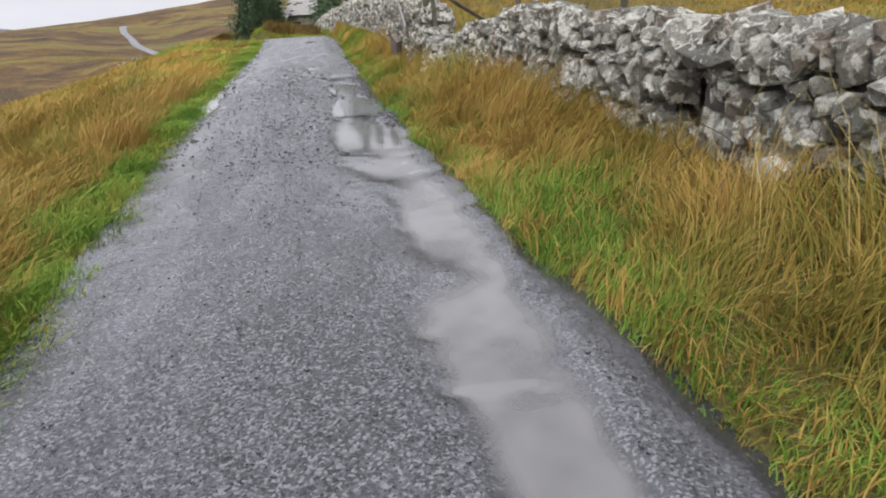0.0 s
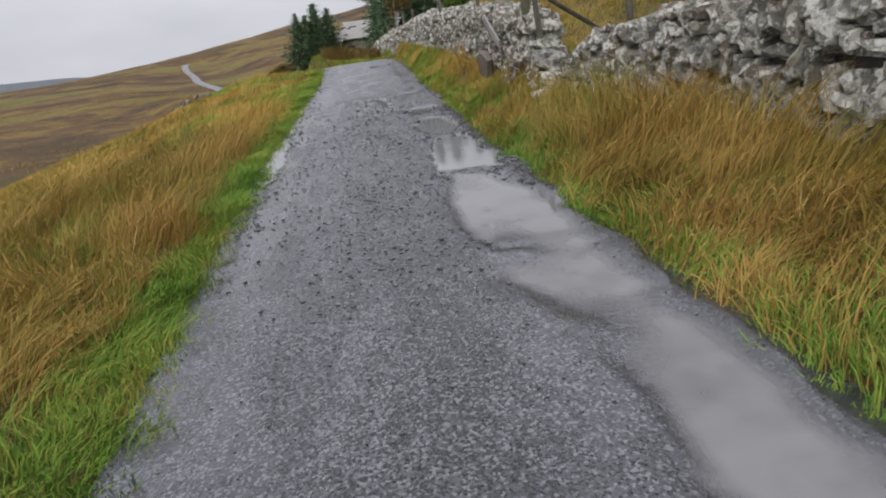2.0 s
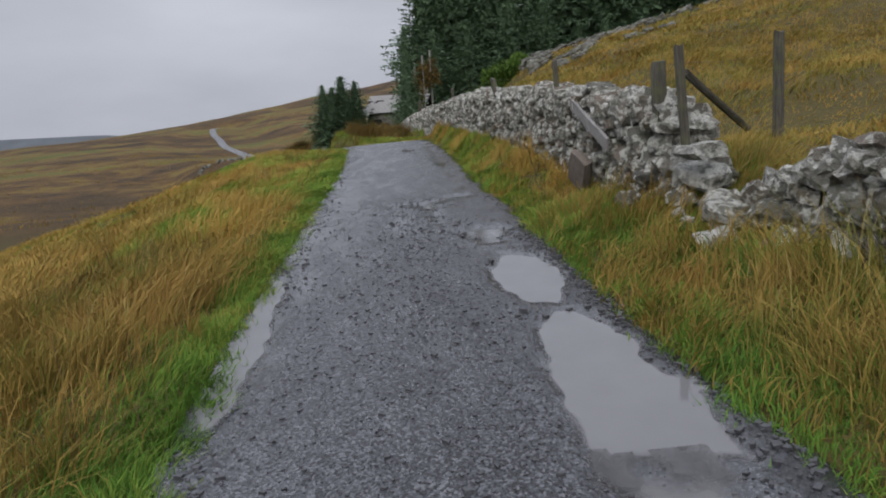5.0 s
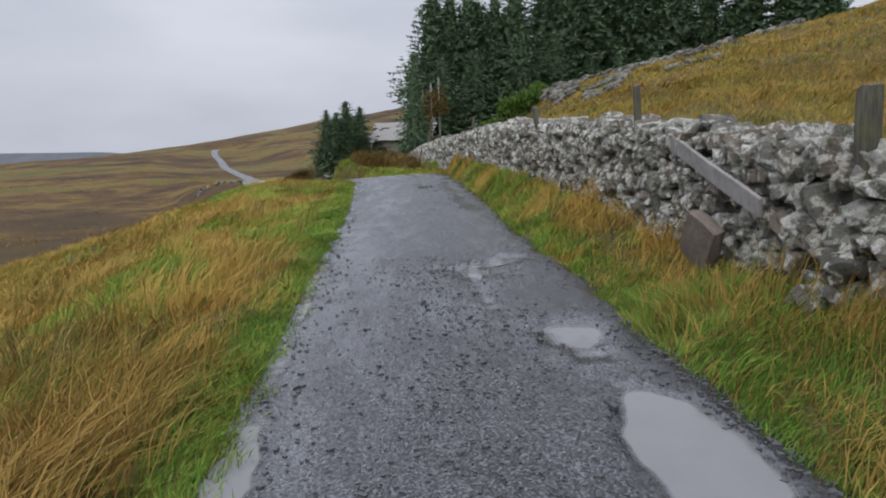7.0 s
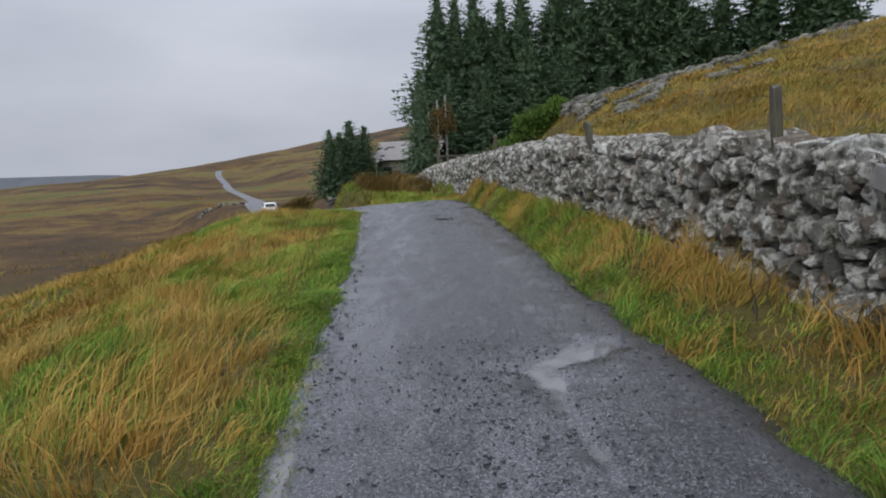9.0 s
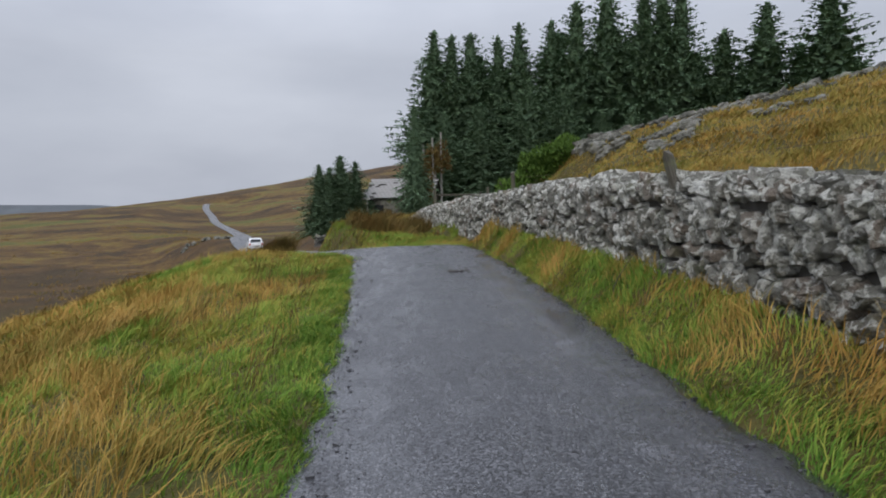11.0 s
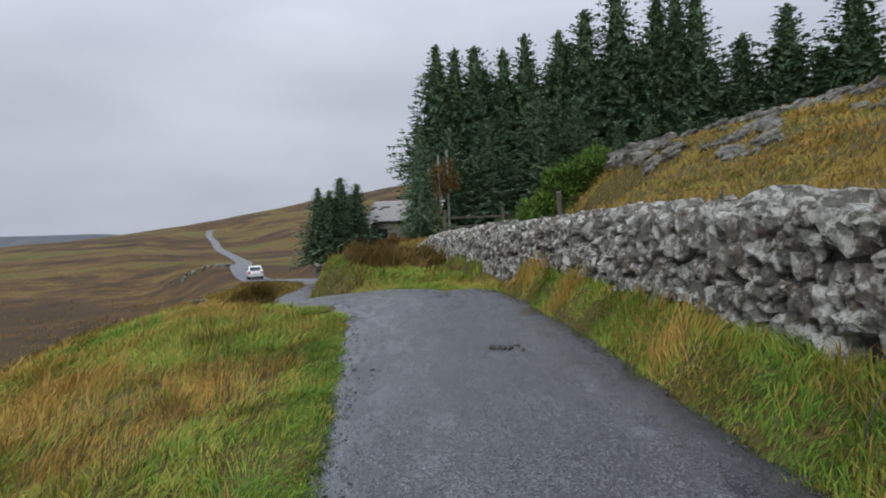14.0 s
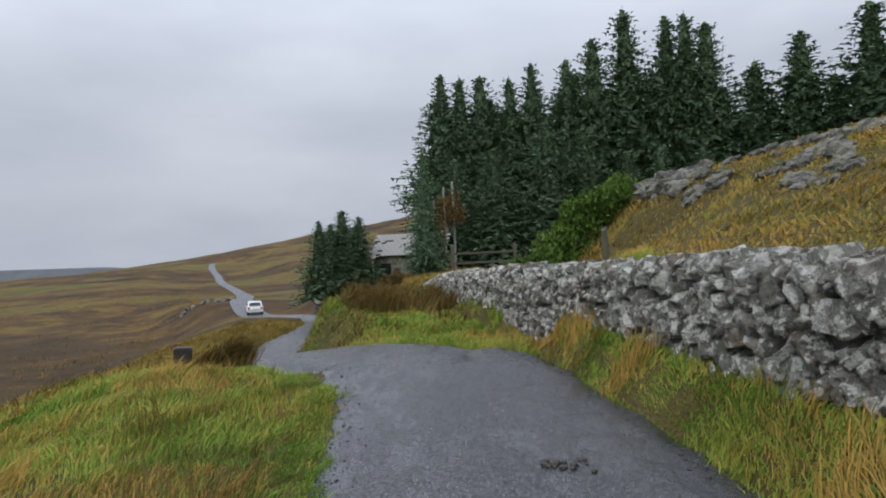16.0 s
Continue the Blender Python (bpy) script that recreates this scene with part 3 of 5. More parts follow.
def stone_wall(name, y0, y1, pieces, label, seed, hole=None):
    """A dry stone wall along the field edge; the stones of the stretch `pieces` are objects of their own."""
    rnd = random.Random(seed)
    vs, fs = [], []
    ys = np.arange(y0 + 0.12, y1 - 0.1, 0.35)
    for i, y in enumerate(ys):
        x = float(wall_x(y))
        zb, zt = ground_z(x + 0.2, y) - 0.25, wall_top(y) - 0.14
        vs += [(x + 0.08, y, zb), (x + 0.12, y, zt), (x + 0.43, y, zt), (x + 0.45, y, zb)]
        if i:
            a = 4 * (i - 1)
            skip = hole and abs((ys[i - 1] + y) / 2 - hole[0]) < 0.2
            if not skip:
                fs += [(a + k, a + (k + 1) % 4, a + 4 + (k + 1) % 4, a + 4 + k) for k in range(4)]
    fs += [(0, 1, 2, 3), tuple(len(vs) - 4 + k for k in (3, 2, 1, 0))]
    wall = tagged(new(name, mesh_of(name, vs, fs, DARKCORE)), label, "dry stone wall", kind="structure")
    rest = []
    count = [0]

    def lay(k, m, y):
        if pieces[0] <= y <= pieces[1] and count[0] < 300:
            count[0] += 1
            piece("stone", STONES[k], wall, m)
        else:
            rest.append((k, m))

    for side in (0, 1):
        lift, row = 0.0, 0
        while lift < 1.7:
            rh = rnd.uniform(0.085, 0.13) * (1.15 if row < 2 else 0.95)
            if side:
                rh *= 1.7
            y = y0 + rnd.uniform(0, 0.2)
            while y < y1:
                wdt = rnd.choice((0.07, 0.09, 0.11, 0.13, 0.15, 0.19, 0.23)) * rnd.uniform(0.85, 1.15) * (1.25 if row < 2 else 1.0) * (1.6 if side else 1.0)
                yc = y + wdt / 2
                y += wdt * 0.97
                x = float(wall_x(yc))
                zb, zt = ground_z(x, yc) - 0.08, wall_top(yc)
                z = zb + lift + rh / 2 + 0.05 * math.sin(yc * 1.7 + row * 1.3) + 0.045 * math.sin(yc * 4.9 + row * 2.3) + rnd.uniform(-0.035, 0.035)
                if z + rh * 0.3 > zt - 0.07:
                    continue
                if hole and not side and abs(yc - hole[0]) < hole[1] and hole[2] < z < hole[3]:
                    continue
                h = rh * rnd.choice((1.0, 1.15, 1.3, 1.5, 1.75)) * rnd.uniform(0.9, 1.1)
                batter = 0.07 * lift
                xx = x + (0.43 - batter * 0.3 if side else 0.10 + batter * 0.6) + rnd.uniform(-0.035, 0.025)
                m = Matrix.LocRotScale((xx, yc, z + rnd.uniform(-0.03, 0.03)), Euler((rnd.gauss(0, 0.34) + rnd.choice((0, 0, 0, 1.57)), rnd.gauss(0, 0.12), rnd.gauss(0, 0.15))),
                                       (rnd.uniform(0.26, 0.34), wdt * rnd.uniform(1.08, 1.28), h))
                (lay if not side else (lambda k, m, y: rest.append((k, m))))(rnd.randrange(len(STONES)), m, yc)
            lift += rh
            row += 1
    # cope stones on edge
    y = y0
    while y < y1:
        wdt = rnd.choice((0.1, 0.14, 0.2, 0.3)) * rnd.uniform(0.9, 1.2)
        yc = y + wdt / 2
        y += wdt * 0.86
        h = rnd.uniform(0.17, 0.27)
        x = float(wall_x(yc))
        m = Matrix.LocRotScale((x + 0.27 + rnd.uniform(-0.04, 0.04), yc, wall_top(yc) - 0.09 + rnd.uniform(-0.03, 0.05)), Euler((rnd.gauss(-0.25, 0.22), rnd.gauss(0, 0.12), rnd.gauss(0, 0.15))),
                               (rnd.uniform(0.36, 0.48), wdt * 1.12, h * 0.85))
        lay(rnd.randrange(len(STONES)), m, yc)
    joined("stones", rest, STONE, wall)
    return wall


wall_1 = stone_wall("wall_1", -14, 11.3, (6.2, 11.3), "grey lichened dry stone wall beside the grass verge", 3, hole=(5.08, 0.20, 0.5, 1.14))
wall_2 = stone_wall("wall_2", 13.1, 44, (22.0, 27.5), "long grey lichened dry stone wall climbing beside the lane", 5)
# the lintel over the sheep creep
m = Matrix.LocRotScale((3.95, 5.03, 1.20), Euler((0.02, 0, -0.06)), (0.36, 1.05, 0.17))
piece("lintel", STONES[2], wall_1, m)
m = Matrix.LocRotScale((3.85, 3.97, 0.60), Euler((0.3, 0.1, 0.1)), (0.22, 0.25, 0.2))
WHITESTONE = plain_mat("white_lichen_stone", (0.46, 0.45, 0.42), 0.9, vary=0.5, scale=5)
wst = stone_mesh(77, mat=WHITESTONE)
tagged(piece("stone", wst, wall_1, m), "pale white lichened foot stone")

# ---- the collapsed stretch ----
rnd = random.Random(21)
for i in range(95):
    y = rnd.uniform(10.9, 13.5)
    x = float(wall_x(y)) + rnd.gauss(0.28, 0.22) - 0.2 * rnd.random()
    s = rnd.uniform(0.09, 0.22)
    zz = ground_z(x, y) + max(0.0, 0.5 - abs(x - wall_x(y) - 0.2) * 0.8) * rnd.uniform(0.0, 1.0) * (0.5 + 0.7 * abs(y - 12.2)) + s * 0.2
    b = new("fallen_stone", STONES[rnd.randrange(14)])
    b.matrix_world = Matrix.LocRotScale((x, y, zz), Euler((rnd.gauss(0, 0.4), rnd.gauss(0, 0.4), rnd.uniform(0, 6))), (s * rnd.uniform(0.9, 1.5), s * rnd.uniform(0.9, 1.4), s * rnd.uniform(0.6, 0.9)))
    tagged(b, "fallen grey lichened stone in the wall's broken gap", "stone", "stones fallen from the wall")
for x, y, z, sx, sy, sz, a in [(3.05, 12.58, 1.24, 0.55, 0.6, 0.2, 0.2), (3.15, 12.75, 1.02, 0.6, 0.6, 0.26, 0.5), (3.2, 12.5, 0.8, 0.55, 0.5, 0.28, 1.1), (3.05, 12.0, 0.82, 0.62, 0.5, 0.2, 0.4), (3.25, 11.6, 0.85, 0.5, 0.6, 0.24, 0.9), (2.85, 11.75, 0.62, 0.5, 0.4, 0.3, 0.2)]:
    b = new("fallen_slab", STONES[rnd.randrange(14)])
    b.matrix_world = Matrix.LocRotScale((x, y, z), Euler((rnd.gauss(0, 0.12), rnd.gauss(0, 0.12), a)), (sx * 0.66, sy * 0.66, sz * 0.75))
    tagged(b, "broad lichened slab resting on the wall's rubble", "stone", "slabs in the broken wall")


# ---- weathered timber ----
def post_bm(h, r, square=True, seed=0, lean=0.0):
    """An old split post, tapered, with a worn uneven top."""
    rnd = random.Random(seed)
    bm = bmesh.new()
    n, rings = (8, 6)
    loops = []
    for k in range(rings):
        f = k / (rings - 1)
        ring = []
        for i in range(n):
            a = 2 * math.pi * i / n + 0.39
            rr = r * (1.0 - 0.12 * f) * (1.18 if square and i % 2 == 0 else 1.0) * rnd.uniform(0.93, 1.05)
            ring.append(bm.verts.new((rr * math.cos(a) + lean * f * f, rr * math.sin(a), h * f + (rnd.uniform(-0.05, 0.03) if k == rings - 1 else 0))))
        loops.append(ring)
    for a, b in zip(loops, loops[1:]):
        for i in range(n):
            bm.faces.new((a[i], a[(i + 1) % n], b[(i + 1) % n], b[i]))
    bm.faces.new(loops[-1])
    bm.faces.new(loops[0][::-1])
    return bm


def between(p, q, spin=0.0):
    """A pose whose z axis runs from p to q."""
    d = Vector(q) - Vector(p)
    return Matrix.Translation(p) @ d.to_track_quat("Z", "Y").to_matrix().to_4x4() @ Matrix.Rotation(spin, 4, "Z")


def post(p, q, r, label, seed, category="fence post"):
    b = part("fence_post", post_bm((Vector(q) - Vector(p)).length, r * 0.68, True, seed), WOOD, None)
    b.matrix_world = between(p, q)
    return tagged(b, label, category, "old fence posts along the wall")


GREYPOST = "weathered grey split timber fence post"
post((3.16, 13.05, 0.75), (3.02, 13.0, 2.14), 0.065, GREYPOST + " at the broken wall end", 1)
post((3.05, 13.45, 0.9), (2.98, 13.4, 2.02), 0.10, "thick stumpy weathered gate post at the broken wall", 2)
post((4.42, 14.58, 1.30), (3.12, 13.12, 1.92), 0.055, "slanting timber strut bracing the gate post", 3, "fence strut")
post((5.16, 15.3, 1.1), (5.09, 15.24, 2.42), 0.085, GREYPOST + " standing in the field grass", 4)
post((4.30, 9.55, 0.75), (4.18, 9.5, 2.02), 0.075, GREYPOST + " behind the wall", 5)
post((4.28, 9.25, 0.75), (4.18, 9.2, 1.98), 0.06, GREYPOST + " close to its neighbour", 6)
post((4.9, 8.9, 0.8), (4.85, 8.85, 2.2), 0.065, GREYPOST + " behind the wall", 7)
post((2.80, 17.02, 0.9), (2.70, 16.98, 2.33), 0.065, GREYPOST + " standing up above the wall", 8)
post((2.42, 20.85, 1.35), (2.20, 20.98, 2.30), 0.085, "leaning weathered timber post stuck in the wall top", 9)
post((1.74, 28.3, 1.0), (1.70, 28.3, 2.42), 0.065, GREYPOST + " beside the gorse", 10)
post((2.05, 23.4, 1.7), (2.05, 23.4, 2.2), 0.03, "thin broken stake behind the wall top", 11)


def plank(p, q, wide, thick, label, mat, spin=0.0):
    ln = (Vector(q) - Vector(p)).length
    bm = bmesh.new()
    bmesh.ops.create_cube(bm, size=1.0)
    bmesh.ops.scale(bm, vec=(wide, thick, ln), verts=bm.verts)
    bmesh.ops.translate(bm, vec=(0, 0, ln / 2), verts=bm.verts)
    bmesh.ops.subdivide_edges(bm, edges=[e for e in bm.edges if abs((e.verts[0].co - e.verts[1].co).z) > ln * 0.5], cuts=5)
    for v in bm.verts:
        v.co += noise.noise_vector(v.co * 3) * 0.008
    bmesh.ops.bevel(bm, geom=bm.edges[:], offset=0.006, segments=1, affect="EDGES")
    b = part("plank", bm, mat, None)
    b.matrix_world = between(p, q, spin)
    return tagged(b, label, "plank")


PALEWOOD = plain_mat("bleached_wood", (0.24, 0.225, 0.215), 0.8, vary=0.35, scale=10)
plank((2.66, 14.0, 1.25), (2.66, 15.75, 1.70), 0.15, 0.035, "bleached grey plank leaning aslant against the stone wall", PALEWOOD, 1.5)
SLAB = plain_mat("brown_sandstone", (0.13, 0.105, 0.085), 0.9, vary=0.4, scale=6, bump=0.6)
sl = new("standing_stone", stone_mesh(5, 7.0, 0.05, SLAB))
sl.matrix_world = Matrix.LocRotScale((2.50, 14.6, 0.94), Euler((0.5, -0.18, 0.25)), (0.13, 0.38, 0.44))
tagged(sl, "squared brown sandstone slab tilted against the wall foot", "stone")


def wire(pts, r=0.002):
    cu = bpy.data.curves.new("fence_wire", "CURVE")
    cu.dimensions, cu.bevel_depth, cu.bevel_resolution = "3D", r, 1
    sp = cu.splines.new("POLY")
    sp.points.add(len(pts) - 1)
    for a, p in zip(sp.points, pts):
        a.co = (*p, 1)
    cu.materials.append(RUST)
    return tagged(new("fence_wire", cu), "slack rusty fence wire between old posts", "wire")


RUST = plain_mat("rusty_steel", (0.12, 0.08, 0.06), 0.7, 0.6)
for a, b in [((3.03, 13.0, 2.0), (5.1, 15.25, 2.2)), ((2.2, 20.97, 2.25), (2.80, 16.92, 2.3)), ((1.70, 28.3, 2.3), (2.2, 20.97, 2.26)), ((4.19, 9.2, 1.9), (4.86, 8.85, 1.95))]:
    wire([(a[0] + (b[0] - a[0]) * t, a[1] + (b[1] - a[1]) * t, a[2] + (b[2] - a[2]) * t - 0.22 * t * (1 - t)) for t in [i / 10 for i in range(11)]])


# ---- trees ----
def tri_mesh(name, co, mat):
    co = np.asarray(co, dtype=np.float32).reshape(-1, 3)
    return quads_mesh(name, co, np.arange(len(co)).reshape(-1, 3), mat, False)


def spruce_meshes(seed, h, spread, bare=0.12, dens=1.0):
    rnd = random.Random(seed)
    bm = post_bm(h, 0.022 * h * 0.62, False, seed)
    for v in bm.verts:
        f = max(0.04, 1 - v.co.z / h)
        v.co.x *= f
        v.co.y *= f
    trunk = bpy.data.meshes.new("trunk")
    bm.to_mesh(trunk)
    bm.free()
    trunk.materials.append(BARK)
    tris = []
    z = h * bare
    while z < h * 0.985:
        f = 1 - (z - h * bare) / (h * (1 - bare))
        nb = rnd.randint(9, 12)
        reach = spread * (f ** 0.72) * (0.86 + 0.14 * math.sin(seed + z * 1.3)) + 0.12
        a0 = rnd.uniform(0, 6.3)
        for b in range(nb):
            a = a0 + 6.283 * b / nb + rnd.uniform(-0.3, 0.3)
            ln = reach * rnd.choice((0.6, 0.8, 0.95, 1.0, 1.1)) * rnd.uniform(0.9, 1.08)
            zb = z + rnd.uniform(-0.2, 0.2)
            rise = 0.20 + 0.75 * (1 - f) ** 1.5 - 0.3 * f
            d = Vector((math.cos(a), math.sin(a), 0))
            side = Vector((-d.y, d.x, 0))
            ns = max(2, int(ln / 0.25 * dens))
            for s in range(ns):
                t = 0.12 + 0.88 * (s + rnd.random()) / ns
                p = d * ln * t + Vector((0, 0, zb + rise * ln * t - 0.22 * ln * t * t))
                size = rnd.uniform(0.42, 0.72) * (0.45 + 0.55 * f) * (1.25 - 0.5 * t) / dens ** 0.5
                for sgn in (-1, 1):
                    tip = p + d * size * rnd.uniform(0.5, 0.95) + side * sgn * size * rnd.uniform(0.3, 0.8) + Vector((0, 0, rnd.uniform(-0.25, 0.22) * size))
                    w = (d * 0.5 - side * sgn * 0.4 + Vector((0, 0, rnd.uniform(-0.6, 0.6)))).normalized() * size * 0.27
                    tris += [p - w, p + w, tip]
                tip = p + Vector((rnd.uniform(-0.3, 0.3), rnd.uniform(-0.3, 0.3), -rnd.uniform(0.5, 0.95))) * size
                w = (side + d * rnd.uniform(-0.7, 0.7)) * size * 0.27
                tris += [p - w, p + w, tip]
            # the dense dead twigs close to the stem
            p = d * ln * 0.1 + Vector((0, 0, zb + 0.35))
            tris += [p + side * 0.36 * ln, p - side * 0.36 * ln, d * ln * 0.42 + Vector((0, 0, zb - 0.55))]
        z += 0.30 + 0.14 * f
    for k in range(5):
        a = k * 1.3
        tris += [Vector((0.05 * math.cos(a), 0.05 * math.sin(a), h - 0.5)), Vector((-0.05 * math.cos(a), -0.05 * math.sin(a), h - 0.5)), Vector((0, 0, h + 0.35))]
    return trunk, tri_mesh("crown", tris, NEEDLE)


SPRUCE = [spruce_meshes(s, 14.0, sp, br) for s, sp, br in ((1, 4.4, 0.03), (2, 4.0, 0.04), (3, 4.9, 0.03), (4, 3.7, 0.04))] + [spruce_meshes(s, 14.0, 4.4, 0.04, 0.6) for s in (5, 6)]


def spruce(x, y, top, kind, turn, label, wide=1.0, base=None, group="spruces of the plantation", name="spruce_tree"):
    z = ground_z(x, y) - 0.1 if base is None else base
    s = (top - z) / 14.0
    t = new(name)
    t.matrix_world = pose(x, y, z, 0, 0, turn)
    tr, cr = SPRUCE[kind]
    for nm, me in (("trunk", tr), ("crown", cr)):
        piece(nm, me, t, Matrix.Diagonal((s * wide, s * wide, s, 1)))
    return tagged(t, label, "tree", group)


rnd = random.Random(8)
FRONT = [(1.7, 81.9, 18.2), (3.4, 81.8, 18.0), (5.3, 81.7, 17.9), (8.0, 81.4, 17.7), (10.0, 81.1, 18.7), (13.1, 80.4, 18.9), (15.4, 79.9, 20.3), (18.1, 79.1, 22.8), (21.4, 77.9, 21.4), (22.9, 77.4, 21.7), (24.4, 76.7, 20.4),
         (27.8, 75.2, 16.7), (30.8, 73.5, 18.4), (34.8, 70.7, 19.9), (-0.4, 64.5, 8.7)]
for i, (x, y, top) in enumerate(FRONT):
    spruce(x, y, top, i % 4, i * 67, "dark green spruce at the plantation's edge" if i < 14 else "shorter thin dark spruce at the plantation corner", (1.1 if i < 11 else 1.5) if i < 14 else 0.75, base=0.2)
for i in range(26):
    x = 1.5 + 1.7 * i
    y = 86 + rnd.uniform(-2.5, 4) - 0.25 * max(0, x - 10)
    if 25 < x < 27.5:
        continue
    spruce(x, y, rnd.uniform(13.5, 17.0) + (2.5 if 12 < x < 24 else 0), rnd.choice((4, 5)), rnd.uniform(0, 360), "dark spruce standing deep in the plantation", 1.35, base=0.0)
for i in range(11):
    x = 3 + 3.1 * i + rnd.uniform(-0.8, 0.8)
    if 24.5 < x < 28:
        continue
    spruce(x, 75.5 - 0.14 * x + rnd.uniform(-1, 1), rnd.uniform(9.0, 12.5), rnd.randrange(4), rnd.uniform(0, 360), "lower bushy spruce in front of the plantation", 1.35, base=0.2)
for x, y, top, k in [(-8.2, 69.4, 4.7, 0), (-6.5, 69.6, 5.4, 2), (-5.3, 69.8, 5.0, 1), (-7.3, 68.6, 4.2, 3), (-6.0, 68.9, 4.0, 2), (-7.5, 70.6, 4.5, 2)]:
    spruce(x, y, top, k, x * 90, "small dense dark spruce beside the ruined cottage", 1.6, base=-0.9, group="small spruces by the cottage")


def bush_meshes(seed, rx, ry, rz, n, size, mat):
    rnd = random.Random(seed)
    tris = []
    for i in range(n):
        a, b = rnd.uniform(0, 6.283), math.acos(rnd.uniform(-0.1, 1))
        p = Vector((math.cos(a) * math.sin(b) * rx, math.sin(a) * math.sin(b) * ry, math.cos(b) * rz))
        p *= (rnd.uniform(0.45, 1.05) ** 0.5) * (0.8 + 0.35 * noise.noise(p * 1.3 + Vector((seed, 0, 0))))
        d = (p.normalized() + Vector((rnd.uniform(-1, 1), rnd.uniform(-1, 1), rnd.uniform(-0.2, 1.2)))).normalized()
        w = d.orthogonal().normalized() * size * 0.3
        w = Matrix.Rotation(rnd.uniform(0, 6.28), 3, d) @ w
        q = p + d * size * rnd.uniform(0.6, 1.3)
        tris += [p - w, p + w, q]
    return tri_mesh("crown", tris, mat)


def shrub(name, x, y, rx, ry, rz, n, size, mat, label, seed, category="bush", z=None):
    t = new(name)
    t.location = (x, y, ground_z(x, y) - 0.1 if z is None else z)
    piece("crown", bush_meshes(seed, rx, ry, rz, n, size, mat), t)
    rn = random.Random(seed)
    bm = bmesh.new()
    for i in range(7):
        a = rn.uniform(0, 6.28)
        q = Vector((math.cos(a) * rx * 0.55, math.sin(a) * ry * 0.55, rz * rn.uniform(0.55, 0.85)))
        st = post_bm(q.length, 0.03, False, i)
        tmp = bpy.data.meshes.new("tmp")
        st.to_mesh(tmp)
        st.free()
        tmp.transform(between((0, 0, 0), q))
        bm.from_mesh(tmp)
        bpy.data.meshes.remove(tmp)
    part("woody_base", bm, BARK, t)
    return tagged(t, label, category)


for i, (x, y, rx, ry, rz) in enumerate([(4.5, 40.6, 1.4, 1.3, 1.5), (5.5, 40.2, 1.3, 1.2, 1.3), (3.6, 40.0, 1.3, 1.2, 1.4), (2.6, 38.8, 1.1, 1.0, 1.2), (5.0, 43.0, 1.6, 1.5, 1.9), (6.2, 43.5, 1.4, 1.4, 1.6)]):
    shrub("gorse_bush", x, y, rx, ry, rz, 3600, 0.16, GORSE, "dense bright green gorse bush behind the wall", 30 + i)
shrub("shrub", 9.0, 68.0, 1.8, 1.6, 3.2, 1400, 0.3, BROWNLEAF, "brown bare-twigged shrub before the dark spruces", 40, z=0.3)
shrub("shrub", 0.4, 66.0, 0.9, 0.9, 5.2, 900, 0.3, BROWNLEAF, "tall yellow-brown autumn sapling at the plantation corner", 41, z=0.2)
shrub("shrub", -2.2, 58.0, 1.5, 1.2, 1.1, 1500, 0.22, BROWNLEAF, "low brown leafless thicket by the wall end", 42)


# ---- rock outcrops on the knoll ----
def crag_mesh(seed):
    """A jointed, broken lump of bedrock, unit size."""
    bm = bmesh.new()
    bmesh.ops.create_icosphere(bm, subdivisions=3, radius=0.5)
    off = Vector((seed * 3.1, seed * 1.7, seed * 0.9))
    for v in bm.verts:
        p = v.co.copy()
        v.co *= 1 + 0.55 * noise.noise(p * 2.6 + off) + 0.3 * noise.noise(p * 6.5 + off) + 0.26 * noise.noise(p * 13 + off)
        v.co.z = 0.6 * v.co.z + 0.4 * round(v.co.z * 6) / 6
    me = bpy.data.meshes.new("crag")
    bm.to_mesh(me)
    bm.free()
    me.materials.append(MOSSROCK)
    return me


OUTROCK = [crag_mesh(100 + s) for s in range(5)]
MOORROCK = [stone_mesh(110 + s, 2.4, 0.2, MOSSROCK) for s in range(4)]
rnd = random.Random(77)
for cx, cy, n, ext, s0 in [(6.5, 38.2, 9, (0.7, 1.0), 1.0), (6.0, 36.3, 9, (0.6, 1.0), 0.85), (5.5, 34.2, 8, (0.5, 0.8), 0.6), (7.2, 34.2, 9, (0.8, 0.8), 0.6), (5.7, 30.4, 9, (0.5, 0.9), 0.5), (6.6, 31.6, 10, (0.7, 1.0), 0.55), (8.2, 32.8, 9, (0.9, 0.7), 0.6), (10.0, 33.0, 10, (1.2, 0.8), 0.65), (12.5, 32.8, 9, (1.2, 1.0), 0.7), (8.5, 30.0, 8, (0.9, 0.8), 0.5)]:
    for i in range(n + 2):
        x, y = cx + rnd.gauss(0, ext[0] * 0.55), cy + rnd.gauss(0, ext[1] * 0.55)
        s = s0 * rnd.uniform(0.3, 0.85)
        b = new("rock_outcrop", OUTROCK[rnd.randrange(5)])
        b.matrix_world = Matrix.LocRotScale((x, y, ground_z(x, y) - 0.16 * s), Euler((rnd.gauss(0, 0.15), rnd.gauss(-0.3, 0.12), rnd.uniform(-0.5, 0.5))), (s * 1.4, s * 1.2, s * 1.05))
        tagged(b, "grey weathered rock breaking through the hillside grass", "rock", "rocks of the outcrop")


